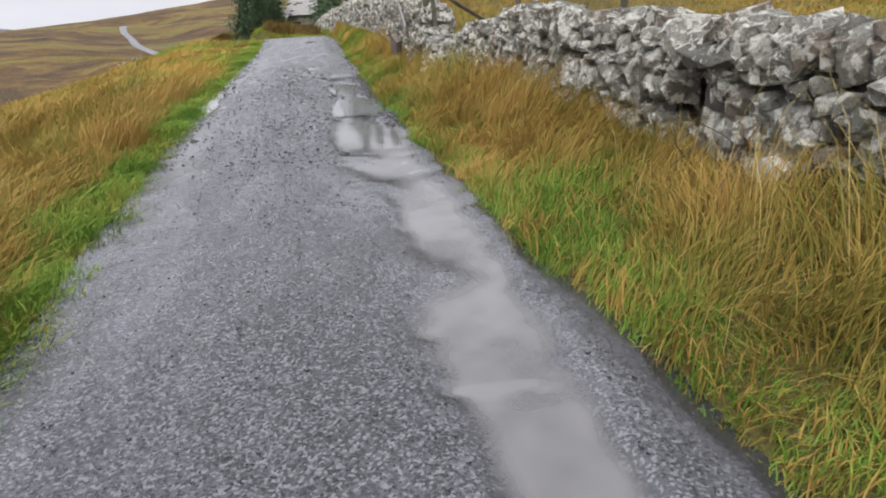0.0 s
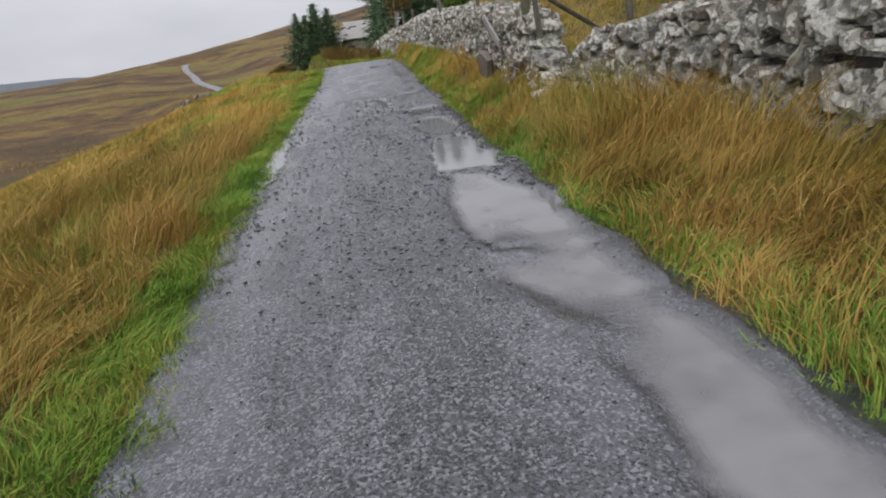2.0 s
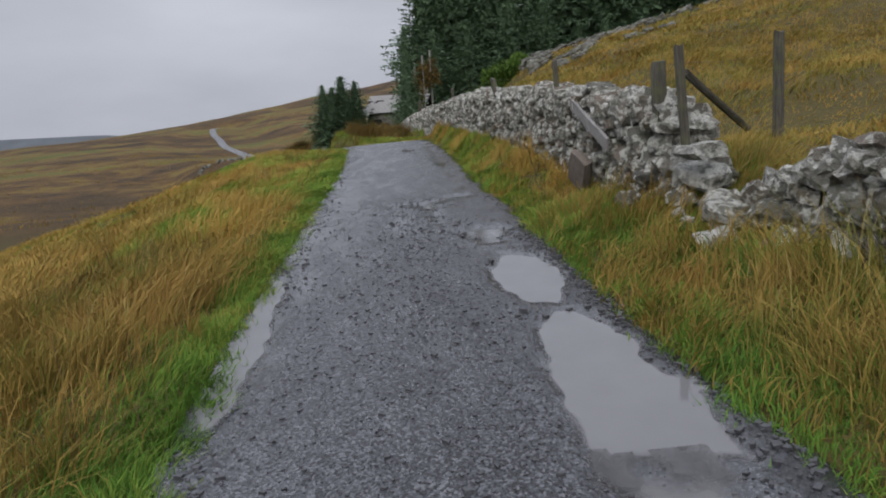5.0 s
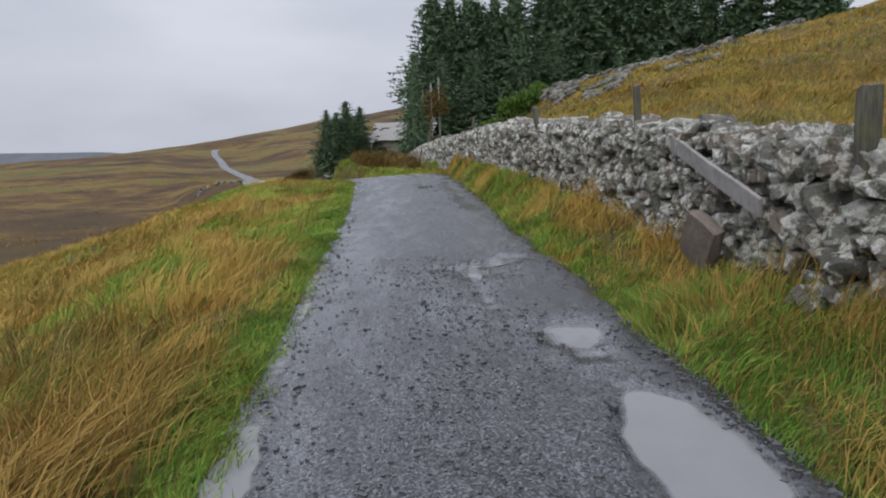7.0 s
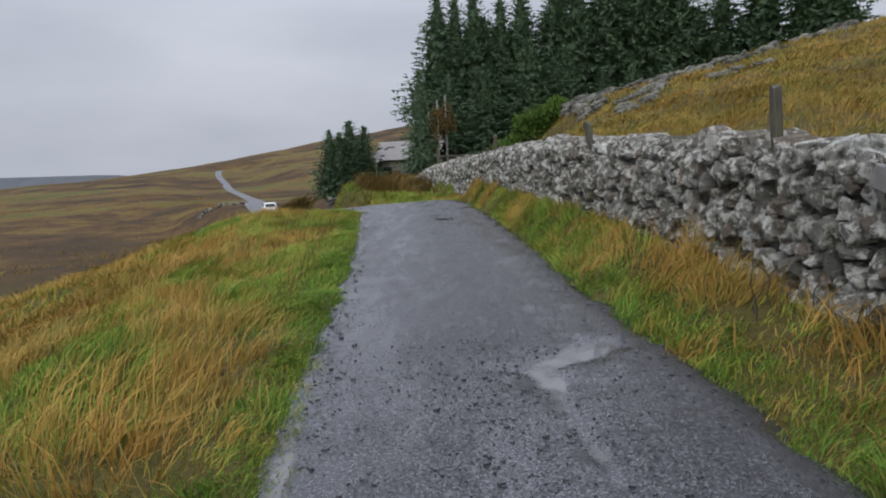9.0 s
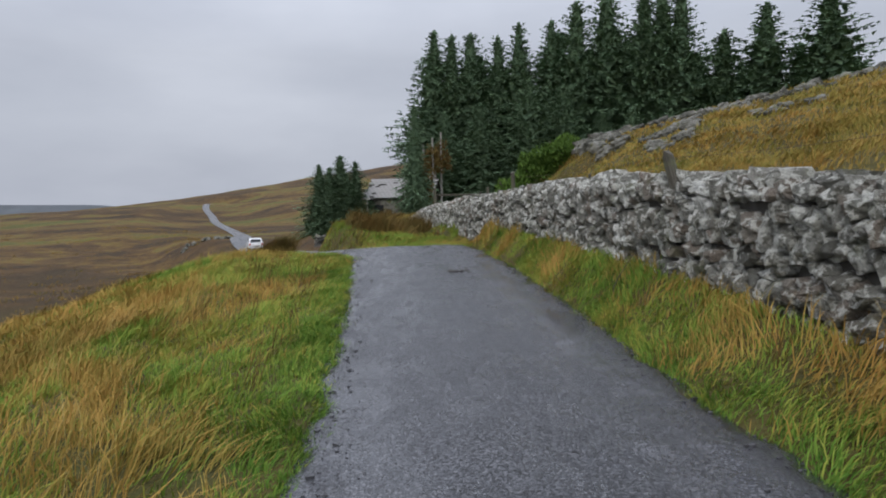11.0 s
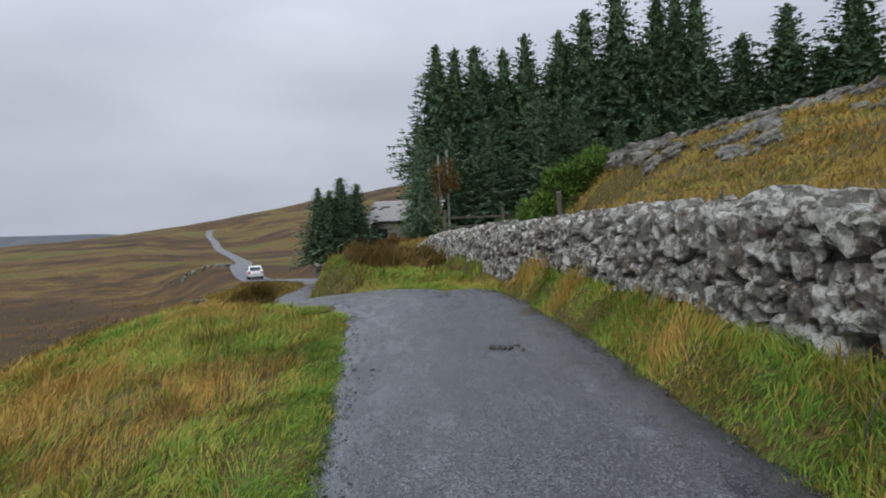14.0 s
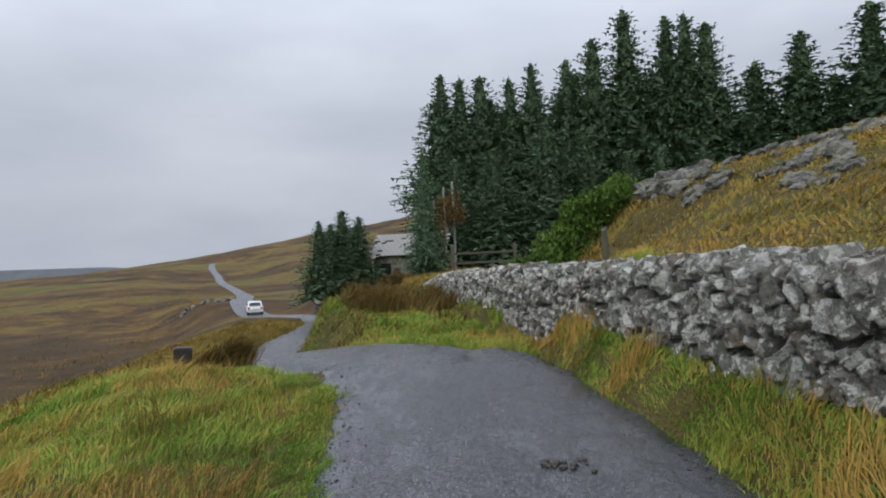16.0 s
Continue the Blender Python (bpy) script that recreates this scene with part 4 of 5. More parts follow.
# ---- grass ----
def grass(name, n_tufts, area, height, width, blades, mat, label, seed, keep, splay=0.5, wind=(0.25, 0.05), tuft_r=0.06):
    """Tufts of bent blades as one mesh. keep(x, y) gives the chance that a tuft grows there, and its height."""
    rs = np.random.RandomState(seed)
    x = rs.uniform(area[0], area[1], n_tufts)
    y = rs.uniform(area[2], area[3], n_tufts)
    chance, hs = keep(x, y)
    ok = rs.rand(n_tufts) < chance
    x, y, hs = x[ok], y[ok], np.broadcast_to(hs, ok.shape)[ok]
    n = len(x)
    th = height * hs * rs.uniform(0.7, 1.2, n) * (1 + 0.35 * vnoise(x, y, 0.45, 64))
    bx = np.repeat(x, blades) + rs.normal(0, tuft_r, n * blades)
    by = np.repeat(y, blades) + rs.normal(0, tuft_r, n * blades)
    bh = np.repeat(th, blades) * rs.uniform(0.45, 1.15, n * blades)
    bz = land(bx, by)
    bz = np.where((by < 29) & (np.abs(bx - lane_x(by)) < 1.42), np.maximum(bz, lane_z(bx, by) - 0.03), bz) - 0.02
    m = len(bx)
    a = rs.uniform(0, 2 * np.pi, m)
    sp = np.abs(rs.normal(0, splay, m)) + 0.06
    # the wind combs whole clumps one way
    ca = 3.6 * vnoise(x, y, 0.55, 61) + 1.2 * vnoise(x, y, 0.2, 62)
    cm = 0.42 * (1 + vnoise(x, y, 0.4, 63))
    tw = np.repeat(np.stack([np.cos(ca) * cm, np.sin(ca) * cm], 1) + rs.normal(0, 0.1, (n, 2)), blades, axis=0)
    lx = (np.cos(a) * sp + wind[0] + tw[:, 0]) * bh
    ly = (np.sin(a) * sp + wind[1] + tw[:, 1]) * bh
    f = rs.uniform(0, np.pi, m)
    wx, wy = np.cos(f) * width * 0.5, np.sin(f) * width * 0.5
    P = np.empty((m, 5, 3), dtype=np.float32)
    P[:, 0] = np.stack([bx - wx, by - wy, bz], 1)
    P[:, 1] = np.stack([bx + wx, by + wy, bz], 1)
    mx, my, mz = bx + lx * 0.35, by + ly * 0.35, bz + bh * 0.6
    P[:, 2] = np.stack([mx + wx * 0.75, my + wy * 0.75, mz], 1)
    P[:, 3] = np.stack([mx - wx * 0.75, my - wy * 0.75, mz], 1)
    P[:, 4] = np.stack([bx + lx, by + ly, bz + bh * rs.uniform(0.82, 1.0, m)], 1)
    i = (np.arange(m) * 5)[:, None]
    tri = np.concatenate([i + np.array([[0, 1, 2]]), i + np.array([[0, 2, 3]]), i + np.array([[3, 2, 4]])], 1).reshape(-1, 3)
    ob = new(name, quads_mesh(name, P.reshape(-1, 3), tri, mat, False))
    return tagged(ob, label, "grass", kind="stuff")


def off_lane(x, y):
    """Distance outside the tarmac's edge, and the side: -1 valley, 1 hill."""
    u = x - lane_x(y)
    d = np.abs(u) - 1.27 + 0.07 * vnoise(x, y, 0.4, 31)
    b, _ = bend_at(x, y)
    d = np.where(y > 27.5, np.minimum(np.where(y > 29.2, 9, d), b - 1.4), d)
    return d, np.sign(u)


def green_zone(x, y):
    """How lush the ground is, 0 to 1: the trodden edge, the wall foot, and green patches further on."""
    d, s = off_lane(x, y)
    edge = np.where(s < 0, 1 - sstep(0.22, 0.62, d + 0.2 * vnoise(x, y, 1.1, 33)), 0.55 * (1 - sstep(0.1, 0.5, d)))
    left = np.where(s < 0, sstep(12.5, 19, y) * sstep(-0.15, 0.3, vnoise(x, y, 2.6, 34) + 0.45 * vnoise(x, y, 0.9, 35) - 0.05 + 0.3 * sstep(17, 23, y)) * (1 - sstep(2.2, 6.0, d + 0.8 * vnoise(x, y, 1.7, 81))), 0)
    right = np.where(s > 0, sstep(18, 24, y) * (0.3 + 0.55 * sstep(-0.3, 0.3, vnoise(x, y, 0.8, 38))) + (1 - sstep(18, 22, y)) * sstep(-0.1, 0.35, vnoise(x, y, 1.3, 36) + 0.4 * vnoise(x, y, 0.5, 39)) * 0.75, 0)
    field = np.where((s > 0) & (x > wall_x(y) + 0.5), 0.35 * sstep(-0.2, 0.4, vnoise(x, y, 4, 37)), right)
    return np.clip(np.maximum.reduce([edge, left, np.where(s > 0, field, 0)]), 0, 1)


def clear(x, y):
    d, s = off_lane(x, y)
    w = wall_x(y)
    in_wall = (x > w - 0.03) & (x < w + 0.6) & ((y < 11.2) | (y > 13.2)) & (y < 44)
    return (d > 0.02) & ~in_wall, d, s


def tall(x, y):
    ok, d, s = clear(x, y)
    g = green_zone(x, y)
    clump = sstep(-0.5, 0.35, vnoise(x, y, 0.8, 41))
    verge = np.where(s > 0, 1 - 0.4 * sstep(17, 22, y), 1.0)
    hs = (0.45 + 0.75 * sstep(0.1, 0.9, d)) * np.where(s < 0, 1 - 0.4 * sstep(16, 22, y), 1.0) * (0.7 + 0.5 * sstep(-0.6, 0.6, vnoise(x, y, 1.4, 42))) * verge * np.where(x > wall_x(y), 0.8, 1.0)
    return ok * (1 - 0.94 * g) * (0.3 + 0.7 * clump) * (0.25 + 0.75 * sstep(0.0, 0.5, d)), hs


def lush(x, y):
    ok, d, s = clear(x, y)
    g = green_zone(x, y)
    hs = 0.55 + 0.75 * sstep(0.0, 1.0, d) * (1 - 0.35 * sstep(15, 20, y))
    return ok * (0.09 + np.where(s > 0, 0.4, 0.11) * sstep(14, 20, y) + 0.8 * g).clip(0, 1), np.where((s > 0) & (x < wall_x(y)), 0.7 + 0.35 * vnoise(x, y, 0.7, 51) + 0.25 * sstep(0, 0.4, d), hs)


def rushes(x, y):
    ok, d, s = clear(x, y)
    k = sstep(0.25, 0.55, vnoise(x, y, 2.2, 44) + 0.3 * vnoise(x, y, 0.7, 45))
    return ok * k * sstep(0.25, 0.7, d) * np.where(s < 0, 1 - 0.7 * sstep(15, 20, y), 0.8), 0.8 + 0.3 * vnoise(x, y, 1.0, 46)


def everywhere(x, y):
    ok, d, s = clear(x, y)
    return ok * (0.4 + 0.6 * sstep(-0.5, 0.4, vnoise(x, y, 1.6, 47))), 0.75 + 0.45 * vnoise(x, y, 2.4, 48)


MOORLAND = "long tawny moor grass bent by the wind"
grass("moor_grass", 15000, (-4.2, 4.2, 0.0, 14), 0.36, 0.007, 14, TAWNY, MOORLAND, 1, tall)
grass("moor_grass", 11000, (-6.0, 3.2, 14, 33), 0.31, 0.009, 12, GOLD, "pale golden tussock grass of the pasture", 2, tall)
grass("verge_grass", 30000, (-3.2, 4.2, 0.0, 15), 0.17, 0.008, 12, GREEN, "short bright green grass along the lane's edge", 3, lush, 0.5, tuft_r=0.05)
grass("verge_grass", 31000, (-7.0, 3.0, 15, 33), 0.13, 0.011, 9, PASTURE, "short bright green grass along the lane's edge", 4, lush, 0.5, tuft_r=0.06)
grass("edge_grass", 46000, (-2.4, 3.4, 0.0, 29.5), 0.085, 0.008, 9, GREEN, "dense short grass creeping over the lane's broken edge", 21, lambda x, y: ((off_lane(x, y)[0] > -0.05 - 0.05 * vnoise(x, y, 0.6, 79)) * (off_lane(x, y)[0] < 0.4), 0.8 + 0.4 * sstep(0, 0.4, off_lane(x, y)[0]) + 0.3 * vnoise(x, y, 0.4, 80)), 0.6, tuft_r=0.04)
grass("verge_tufts", 5000, (0.8, 3.0, 15, 33), 0.30, 0.009, 12, GOLD, "golden grass tufts along the wall foot", 22, lambda x, y: (clear(x, y)[0] * (x < wall_x(y)) * sstep(0.15, 0.45, vnoise(x, y, 0.7, 82) + 0.3 * sstep(0.2, 0.8, off_lane(x, y)[0])), 0.8 + 0.3 * vnoise(x, y, 0.5, 83)), 0.45)
grass("rush_clumps", 5000, (-7.0, 4.0, 1, 34), 0.50, 0.008, 12, RUSH, "brown and dark green rush clumps on the verge", 5, rushes, 0.22)
grass("moor_grass", 9500, (-16, -4.0, -1, 24), 0.42, 0.017, 10, TAWNY, MOORLAND, 6, everywhere, tuft_r=0.1)
grass("moor_grass", 9000, (-18, -5.8, 18, 38), 0.34, 0.02, 9, GOLD, "pale golden tussock grass of the pasture", 7, tall, tuft_r=0.1)
grass("verge_grass", 9000, (-14, -6, 17, 36), 0.15, 0.02, 8, PASTURE, "short green grass of the pasture shoulder", 8, lush, 0.5, tuft_r=0.1)
grass("field_grass", 14000, (3.0, 13, 4, 27), 0.2, 0.018, 7, FIELD, "golden grass of the field behind the wall", 9, everywhere, tuft_r=0.1)
grass("field_grass", 17000, (1.5, 24, 26, 48), 0.2, 0.036, 6, FIELD, "golden grass of the field behind the wall", 10, everywhere, tuft_r=0.14)
grass("field_grass", 9000, (2.5, 20, 6, 42), 0.13, 0.03, 6, TAWNY, "short olive grass of the field behind the wall", 14, everywhere, 0.6, tuft_r=0.15)
grass("verge_grass", 8000, (0.8, 2.9, 15, 33), 0.11, 0.009, 12, PASTURE, "thick yellow-green grass at the wall foot", 15, lambda x, y: (clear(x, y)[0] * (0.15 + 0.75 * sstep(18, 24, y)) * (x < wall_x(y)), 0.9 + 0.5 * vnoise(x, y, 0.5, 66)), 0.6)
grass("verge_grass", 7000, (1.9, 4.2, 0, 15), 0.2, 0.008, 12, TAWNY, "matted tawny grass of the verge", 17, lambda x, y: (clear(x, y)[0] * 0.85 * (1 - 0.85 * green_zone(x, y)) * (x > lane_x(y)) * (x < wall_x(y)), 0.8 + 0.4 * vnoise(x, y, 0.5, 67)), 0.7)
grass("straw_stems", 800, (-5.5, 4.0, 0.5, 24), 0.60, 0.004, 4, STRAW, "thin pale dead grass stems among the verge grass", 11, tall, 0.4)
grass("rush_clumps", 1500, (-4.6, -3.0, 29.4, 31.6), 0.45, 0.012, 12, RUSH, "dark rush clump on the bank beside the bend", 18, lambda x, y: (clear(x, y)[0] * (np.hypot(x + 3.6, y - 30.5) < 0.6), 1.0 + 0.2 * vnoise(x, y, 0.5, 70)), 0.3)
grass("rush_clumps", 1600, (-2.6, 0.4, 35.5, 42), 0.62, 0.016, 12, RUSH, "tall red-brown dead bracken and rushes at the wall end", 20, lambda x, y: (clear(x, y)[0] * sstep(-0.1, 0.3, vnoise(x, y, 1.3, 76)), 0.9 + 0.3 * vnoise(x, y, 0.6, 77)), 0.3)
grass("far_grass", 2500, (-14, 6, 33, 70), 0.4, 0.035, 8, RUSH, "brown rough grass below the bend", 12, everywhere, tuft_r=0.2)
grass("far_grass", 13000, (-13, 3, 31, 66), 0.30, 0.03, 8, FIELD, "tawny rough grass below the bend", 13, lambda x, y: (everywhere(x, y)[0] * (0.25 + 0.75 * sstep(33, 42, y + 2 * vnoise(x, y, 2.0, 73))), everywhere(x, y)[1] * (0.55 + 0.45 * sstep(33, 42, y))), tuft_r=0.2)
grass("verge_grass", 14000, (-6.0, 1.5, 29, 41), 0.12, 0.016, 9, PASTURE, "short green grass on the bank inside the bend", 19, lambda x, y: (clear(x, y)[0] * (0.35 + 0.65 * sstep(-0.3, 0.3, vnoise(x, y, 1.2, 74))), 0.9 + 0.4 * vnoise(x, y, 0.7, 75)), 0.5, tuft_r=0.1)
grass("moor_tussocks", 9000, (-130, -14, 24, 230), 0.4, 0.07, 6, TAWNY, "tawny brown tussocks scattered over the moor", 16, lambda x, y: ((x < -24 - 0.12 * (y - 30)) * (0.15 + 0.85 * sstep(-0.1, 0.4, vnoise(x, y, 16, 71) + 0.5 * vnoise(x, y, 6, 78))), 0.9 + 0.3 * vnoise(x, y, 5, 72)), tuft_r=0.5)


# ---- stones and marks on the lane ----
def on_lane(x, y):
    return float(lane_top(np.array([x]), np.array([y]))[0])


def chip_mesh(seed):
    rnd = random.Random(seed)
    bm = bmesh.new()
    bmesh.ops.create_cube(bm, size=1.0)
    for v in bm.verts:
        v.co += Vector((rnd.uniform(-0.2, 0.2), rnd.uniform(-0.2, 0.2), rnd.uniform(-0.2, 0.1)))
    me = bpy.data.meshes.new("chip")
    bm.to_mesh(me)
    bm.free()
    me.materials.append(GRAVEL)
    return me


CHIPS = [chip_mesh(200 + s) for s in range(4)]
rnd = random.Random(5)
for x, y, s in [(1.095, 13.96, 0.05), (1.06, 13.75, 0.04), (1.2, 13.7, 0.035), (0.58, 15.13, 0.03), (1.25, 12.64, 0.05), (1.32, 11.2, 0.045), (1.0, 14.3, 0.03), (0.98, 11.05, 0.04), (1.7, 10.9, 0.05), (1.62, 11.2, 0.04), (1.45, 11.1, 0.04), (0.25, 14.9, 0.03)]:
    b = new("loose_stone", CHIPS[rnd.randrange(4)])
    b.matrix_world = Matrix.LocRotScale((x, y, on_lane(x, y) + s * 0.3), Euler((0, 0, rnd.uniform(0, 6))), (s * 0.95, s * 0.75, s * 0.6))
    tagged(b, "small dark loose stone lying on the wet lane", "stone", "loose stones on the lane")
# loose chippings, far too many to count
co, fa, n = [], [], 0
base_co = [np.array([v.co[:] for v in me.vertices]) for me in CHIPS]
base_fa = [np.array([p.vertices[:] for p in me.polygons]) for me in CHIPS]
rs = np.random.RandomState(4)
for i in range(11000):
    y = rs.uniform(1.5, 17)
    u = rs.normal(0.05, 0.42) if rs.rand() < 0.6 else rs.uniform(-1.25, 1.3)
    if abs(u) > 1.28 or rs.rand() > 0.35 + 0.65 * (0.5 + 0.5 * float(vnoise(u, y, 0.8, 50))) * (1.0 if 6 < y < 14.5 else 0.5):
        continue
    x = float(lane_x(y)) + u
    s = min(0.022, 0.0055 * math.exp(rs.normal(0.2, 0.42))) * (0.65 if y < 6.5 else 1.0)
    k = rs.randint(4)
    a = rs.uniform(0, 6.28)
    c = base_co[k] * np.array([s * 1.5, s * 1.2, s])
    c = np.stack([c[:, 0] * np.cos(a) - c[:, 1] * np.sin(a), c[:, 0] * np.sin(a) + c[:, 1] * np.cos(a), c[:, 2]], 1) + np.array([x, y, on_lane(x, y) + s * 0.25])
    co.append(c)
    fa.append(base_fa[k] + n)
    n += len(c)
# the broken, crumbling edges beside the pools
for i in range(3000):
    y = rs.uniform(8.2, 14.2) if i % 2 else rs.uniform(15, 29)
    side = 1 if rs.rand() < (0.75 if y < 15 else 0.45) else -1
    x = float(lane_x(y)) + side * min(1.33, rs.normal(1.2, 0.11))
    s = min(0.024, (0.008 if y < 14.5 else 0.006) * math.exp(rs.normal(0.2, 0.5)))
    k = rs.randint(4)
    a = rs.uniform(0, 6.28)
    c = base_co[k] * np.array([s * 1.5, s * 1.2, s])
    c = np.stack([c[:, 0] * np.cos(a) - c[:, 1] * np.sin(a), c[:, 0] * np.sin(a) + c[:, 1] * np.cos(a), c[:, 2]], 1) + np.array([x, y, on_lane(x, y) + s * 0.2])
    co.append(c)
    fa.append(base_fa[k] + n)
    n += len(c)
tagged(new("loose_chippings", quads_mesh("loose_chippings", np.concatenate(co), np.concatenate(fa), GRAVEL, False)), "dark loose road chippings scattered over the lane", "gravel", kind="stuff")

# dung
dg = new("dung_heap")
dg.location = (0.29, 24.37, on_lane(0.29, 24.37))
clod = bpy.data.meshes.new("clod")
bm = bmesh.new()
bmesh.ops.create_icosphere(bm, subdivisions=1, radius=1.0)
for v in bm.verts:
    v.co += noise.noise_vector(v.co * 2) * 0.3
bm.to_mesh(clod)
bm.free()
clod.materials.append(MUD)
rnd = random.Random(12)
for i in range(26):
    s = rnd.uniform(0.016, 0.036)
    piece("clod", clod, dg, Matrix.LocRotScale((rnd.uniform(-0.17, 0.17), rnd.gauss(0, 0.07), s * 0.35), Euler((0, 0, rnd.uniform(0, 6))), (s, s * 0.8, s * 0.6)))
tagged(dg, "dark crumbled dung lying on the wet lane", "dung")



# dead stems and brambles by the wall
def stem(pts, r, label, name="bramble_stem", mat=None):
    cu = bpy.data.curves.new(name, "CURVE")
    cu.dimensions, cu.bevel_depth, cu.bevel_resolution = "3D", r, 1
    sp = cu.splines.new("POLY")
    sp.points.add(len(pts) - 1)
    for i, (a, p) in enumerate(zip(sp.points, pts)):
        a.co, a.radius = (*p, 1), 1 - 0.7 * i / len(pts)
    cu.materials.append(mat or BARK)
    return tagged(new(name, cu), label, "plant stem")


rnd = random.Random(31)
for i in range(16):
    y = rnd.choice([4.0, 4.5, 5.2, 10.5, 15.3, 16.0, 16.6, 21.0, 3.6]) + rnd.uniform(-0.3, 0.3)
    x = float(wall_x(y)) - rnd.uniform(0.1, 0.5)
    z = ground_z(x, y)
    hh, a = rnd.uniform(0.3, 0.75), rnd.uniform(0, 6.3)
    stem([(x + math.cos(a) * hh * 0.5 * t * t + 0.02 * math.sin(9 * t + i), y + math.sin(a) * hh * 0.5 * t * t, z + hh * (t - 0.25 * t * t)) for t in [k / 7 for k in range(8)]], 0.006, "thin bare brown bramble stem at the wall foot")
for x, y, hh, lx in [(-1.45, 9.95, 0.75, 0.13), (-1.75, 13.9, 0.4, 0.06), (-1.6, 10.9, 0.35, -0.05)]:
    z = ground_z(x, y)
    stem([(x + lx * t, y + 0.05 * t, z + hh * t) for t in [k / 5 for k in range(6)]], 0.004, "single dead stalk standing out of the grass", "dead_stalk")
# a small black box in the grass below the bend
bm = bmesh.new()
bmesh.ops.create_cube(bm, size=1.0)
bmesh.ops.scale(bm, vec=(0.5, 0.28, 0.42), verts=bm.verts)
bmesh.ops.bevel(bm, geom=bm.edges[:], offset=0.03, segments=2, affect="EDGES")
bx = part("peat_block", bm, MUD, None)
bx.matrix_world = pose(-7.55, 39.2, ground_z(-7.55, 39.2) + 0.35, 4, 3, 20)
tagged(bx, "dark squared block half sunk in the rough grass", "block")


# ---- the ruined cottage ----
def box_bm(x0, x1, y0, y1, z0, z1, bevel=0.02):
    bm = bmesh.new()
    bmesh.ops.create_cube(bm, size=1.0)
    for v in bm.verts:
        v.co = Vector((x0 if v.co.x < 0 else x1, y0 if v.co.y < 0 else y1, z0 if v.co.z < 0 else z1))
    if bevel:
        bmesh.ops.bevel(bm, geom=bm.edges[:], offset=bevel, segments=1, affect="EDGES")
    return bm


SLATE = plain_mat("mossy_slate", (0.30, 0.29, 0.275), 0.8, vary=0.6, scale=3.0)
WHITEWOOD = plain_mat("flaking_white_paint", (0.62, 0.62, 0.58), 0.7, vary=0.3)
GLASSDARK = plain_mat("dark_window", (0.02, 0.022, 0.025), 0.15, vary=0.2)
house = new("cottage")
house.matrix_world = pose(-3.0, 70.0, 0.0, 0, 0, -18)
part("wall", box_bm(-1.7, 3.6, 0.4, 4.6, -0.6, 2.0, 0.04), MOSSROCK, house, "rough grey rubble wall")
rows, cols = 11, 16
for sgn in (1, -1):
    rf = new("roof", None)
    rf.parent = house
    bm = bmesh.new()
    y_e, y_r = (0.1, 2.5) if sgn > 0 else (4.9, 2.5)
    vs = [bm.verts.new(p) for p in ((-2.0, y_e, 1.95), (3.9, y_e, 1.95), (3.9, y_r, 3.55), (-2.0, y_r, 3.55))]
    bm.faces.new(vs if sgn > 0 else vs[::-1])
    bmesh.ops.solidify(bm, geom=bm.faces[:], thickness=0.08)
    rf_ob = part("roof_deck", bm, DARKCORE, rf)
    if sgn > 0:
        sm = bpy.data.meshes.new("slate")
        b2 = box_bm(-0.19, 0.19, -0.16, 0.16, -0.012, 0.012, 0)
        b2.to_mesh(sm)
        b2.free()
        sm.materials.append(SLATE)
        slope = math.atan2(1.6, 2.4)
        rn = random.Random(3)
        for r in range(rows):
            for c in range(cols):
                if rn.random() < 0.14 + 0.2 * (c > 9) * (r > 5):
                    continue
                t = (r + 0.5) / rows
                x = -1.85 + c * 0.37 + (0.18 if r % 2 else 0)
                piece("slate", sm, rf, Matrix.LocRotScale((x, 0.1 + 2.4 * t - 0.03, 1.95 + 1.6 * t + 0.045), Euler((slope - 0.05 + rn.gauss(0, 0.02), 0, rn.gauss(0, 0.03))), None))
porch = new("porch")
porch.parent = house
for x in (-2.35, -1.75, -1.15):
    part("post", box_bm(x - 0.05, x + 0.05, -0.9, -0.8, -0.6, 1.9, 0.01), WHITEWOOD, porch)
part("eave_board", box_bm(-2.5, -0.9, -0.97, -0.9, 1.82, 2.0, 0.01), WHITEWOOD, porch, "flaking white eave board")
part("porch_roof", box_bm(-2.5, -0.9, -0.89, 0.3, 1.9, 2.02, 0.01), SLATE, porch)
part("window", box_bm(-1.0, -0.2, 0.3, 0.42, 0.5, 1.4, 0.01), GLASSDARK, house, "dark empty window opening")
part("window", box_bm(1.4, 2.2, 0.3, 0.42, 0.5, 1.4, 0.01), GLASSDARK, house, "dark empty window opening")
part("chimney", box_bm(3.2, 3.75, 2.2, 2.8, 3.3, 4.3, 0.03), STONE, house, "stone chimney stack")
part("gable_wall", (lambda b: ([b.faces.new([b.verts.new(p) for p in ((-1.7, 0.5, 1.9), (-1.7, 4.5, 1.9), (-1.7, 2.5, 3.4))]), bmesh.ops.solidify(b, geom=b.faces[:], thickness=0.3)], b)[1])(bmesh.new()), STONE, house)
tagged(house, "ruined stone cottage with a broken slate roof and white porch", "house")

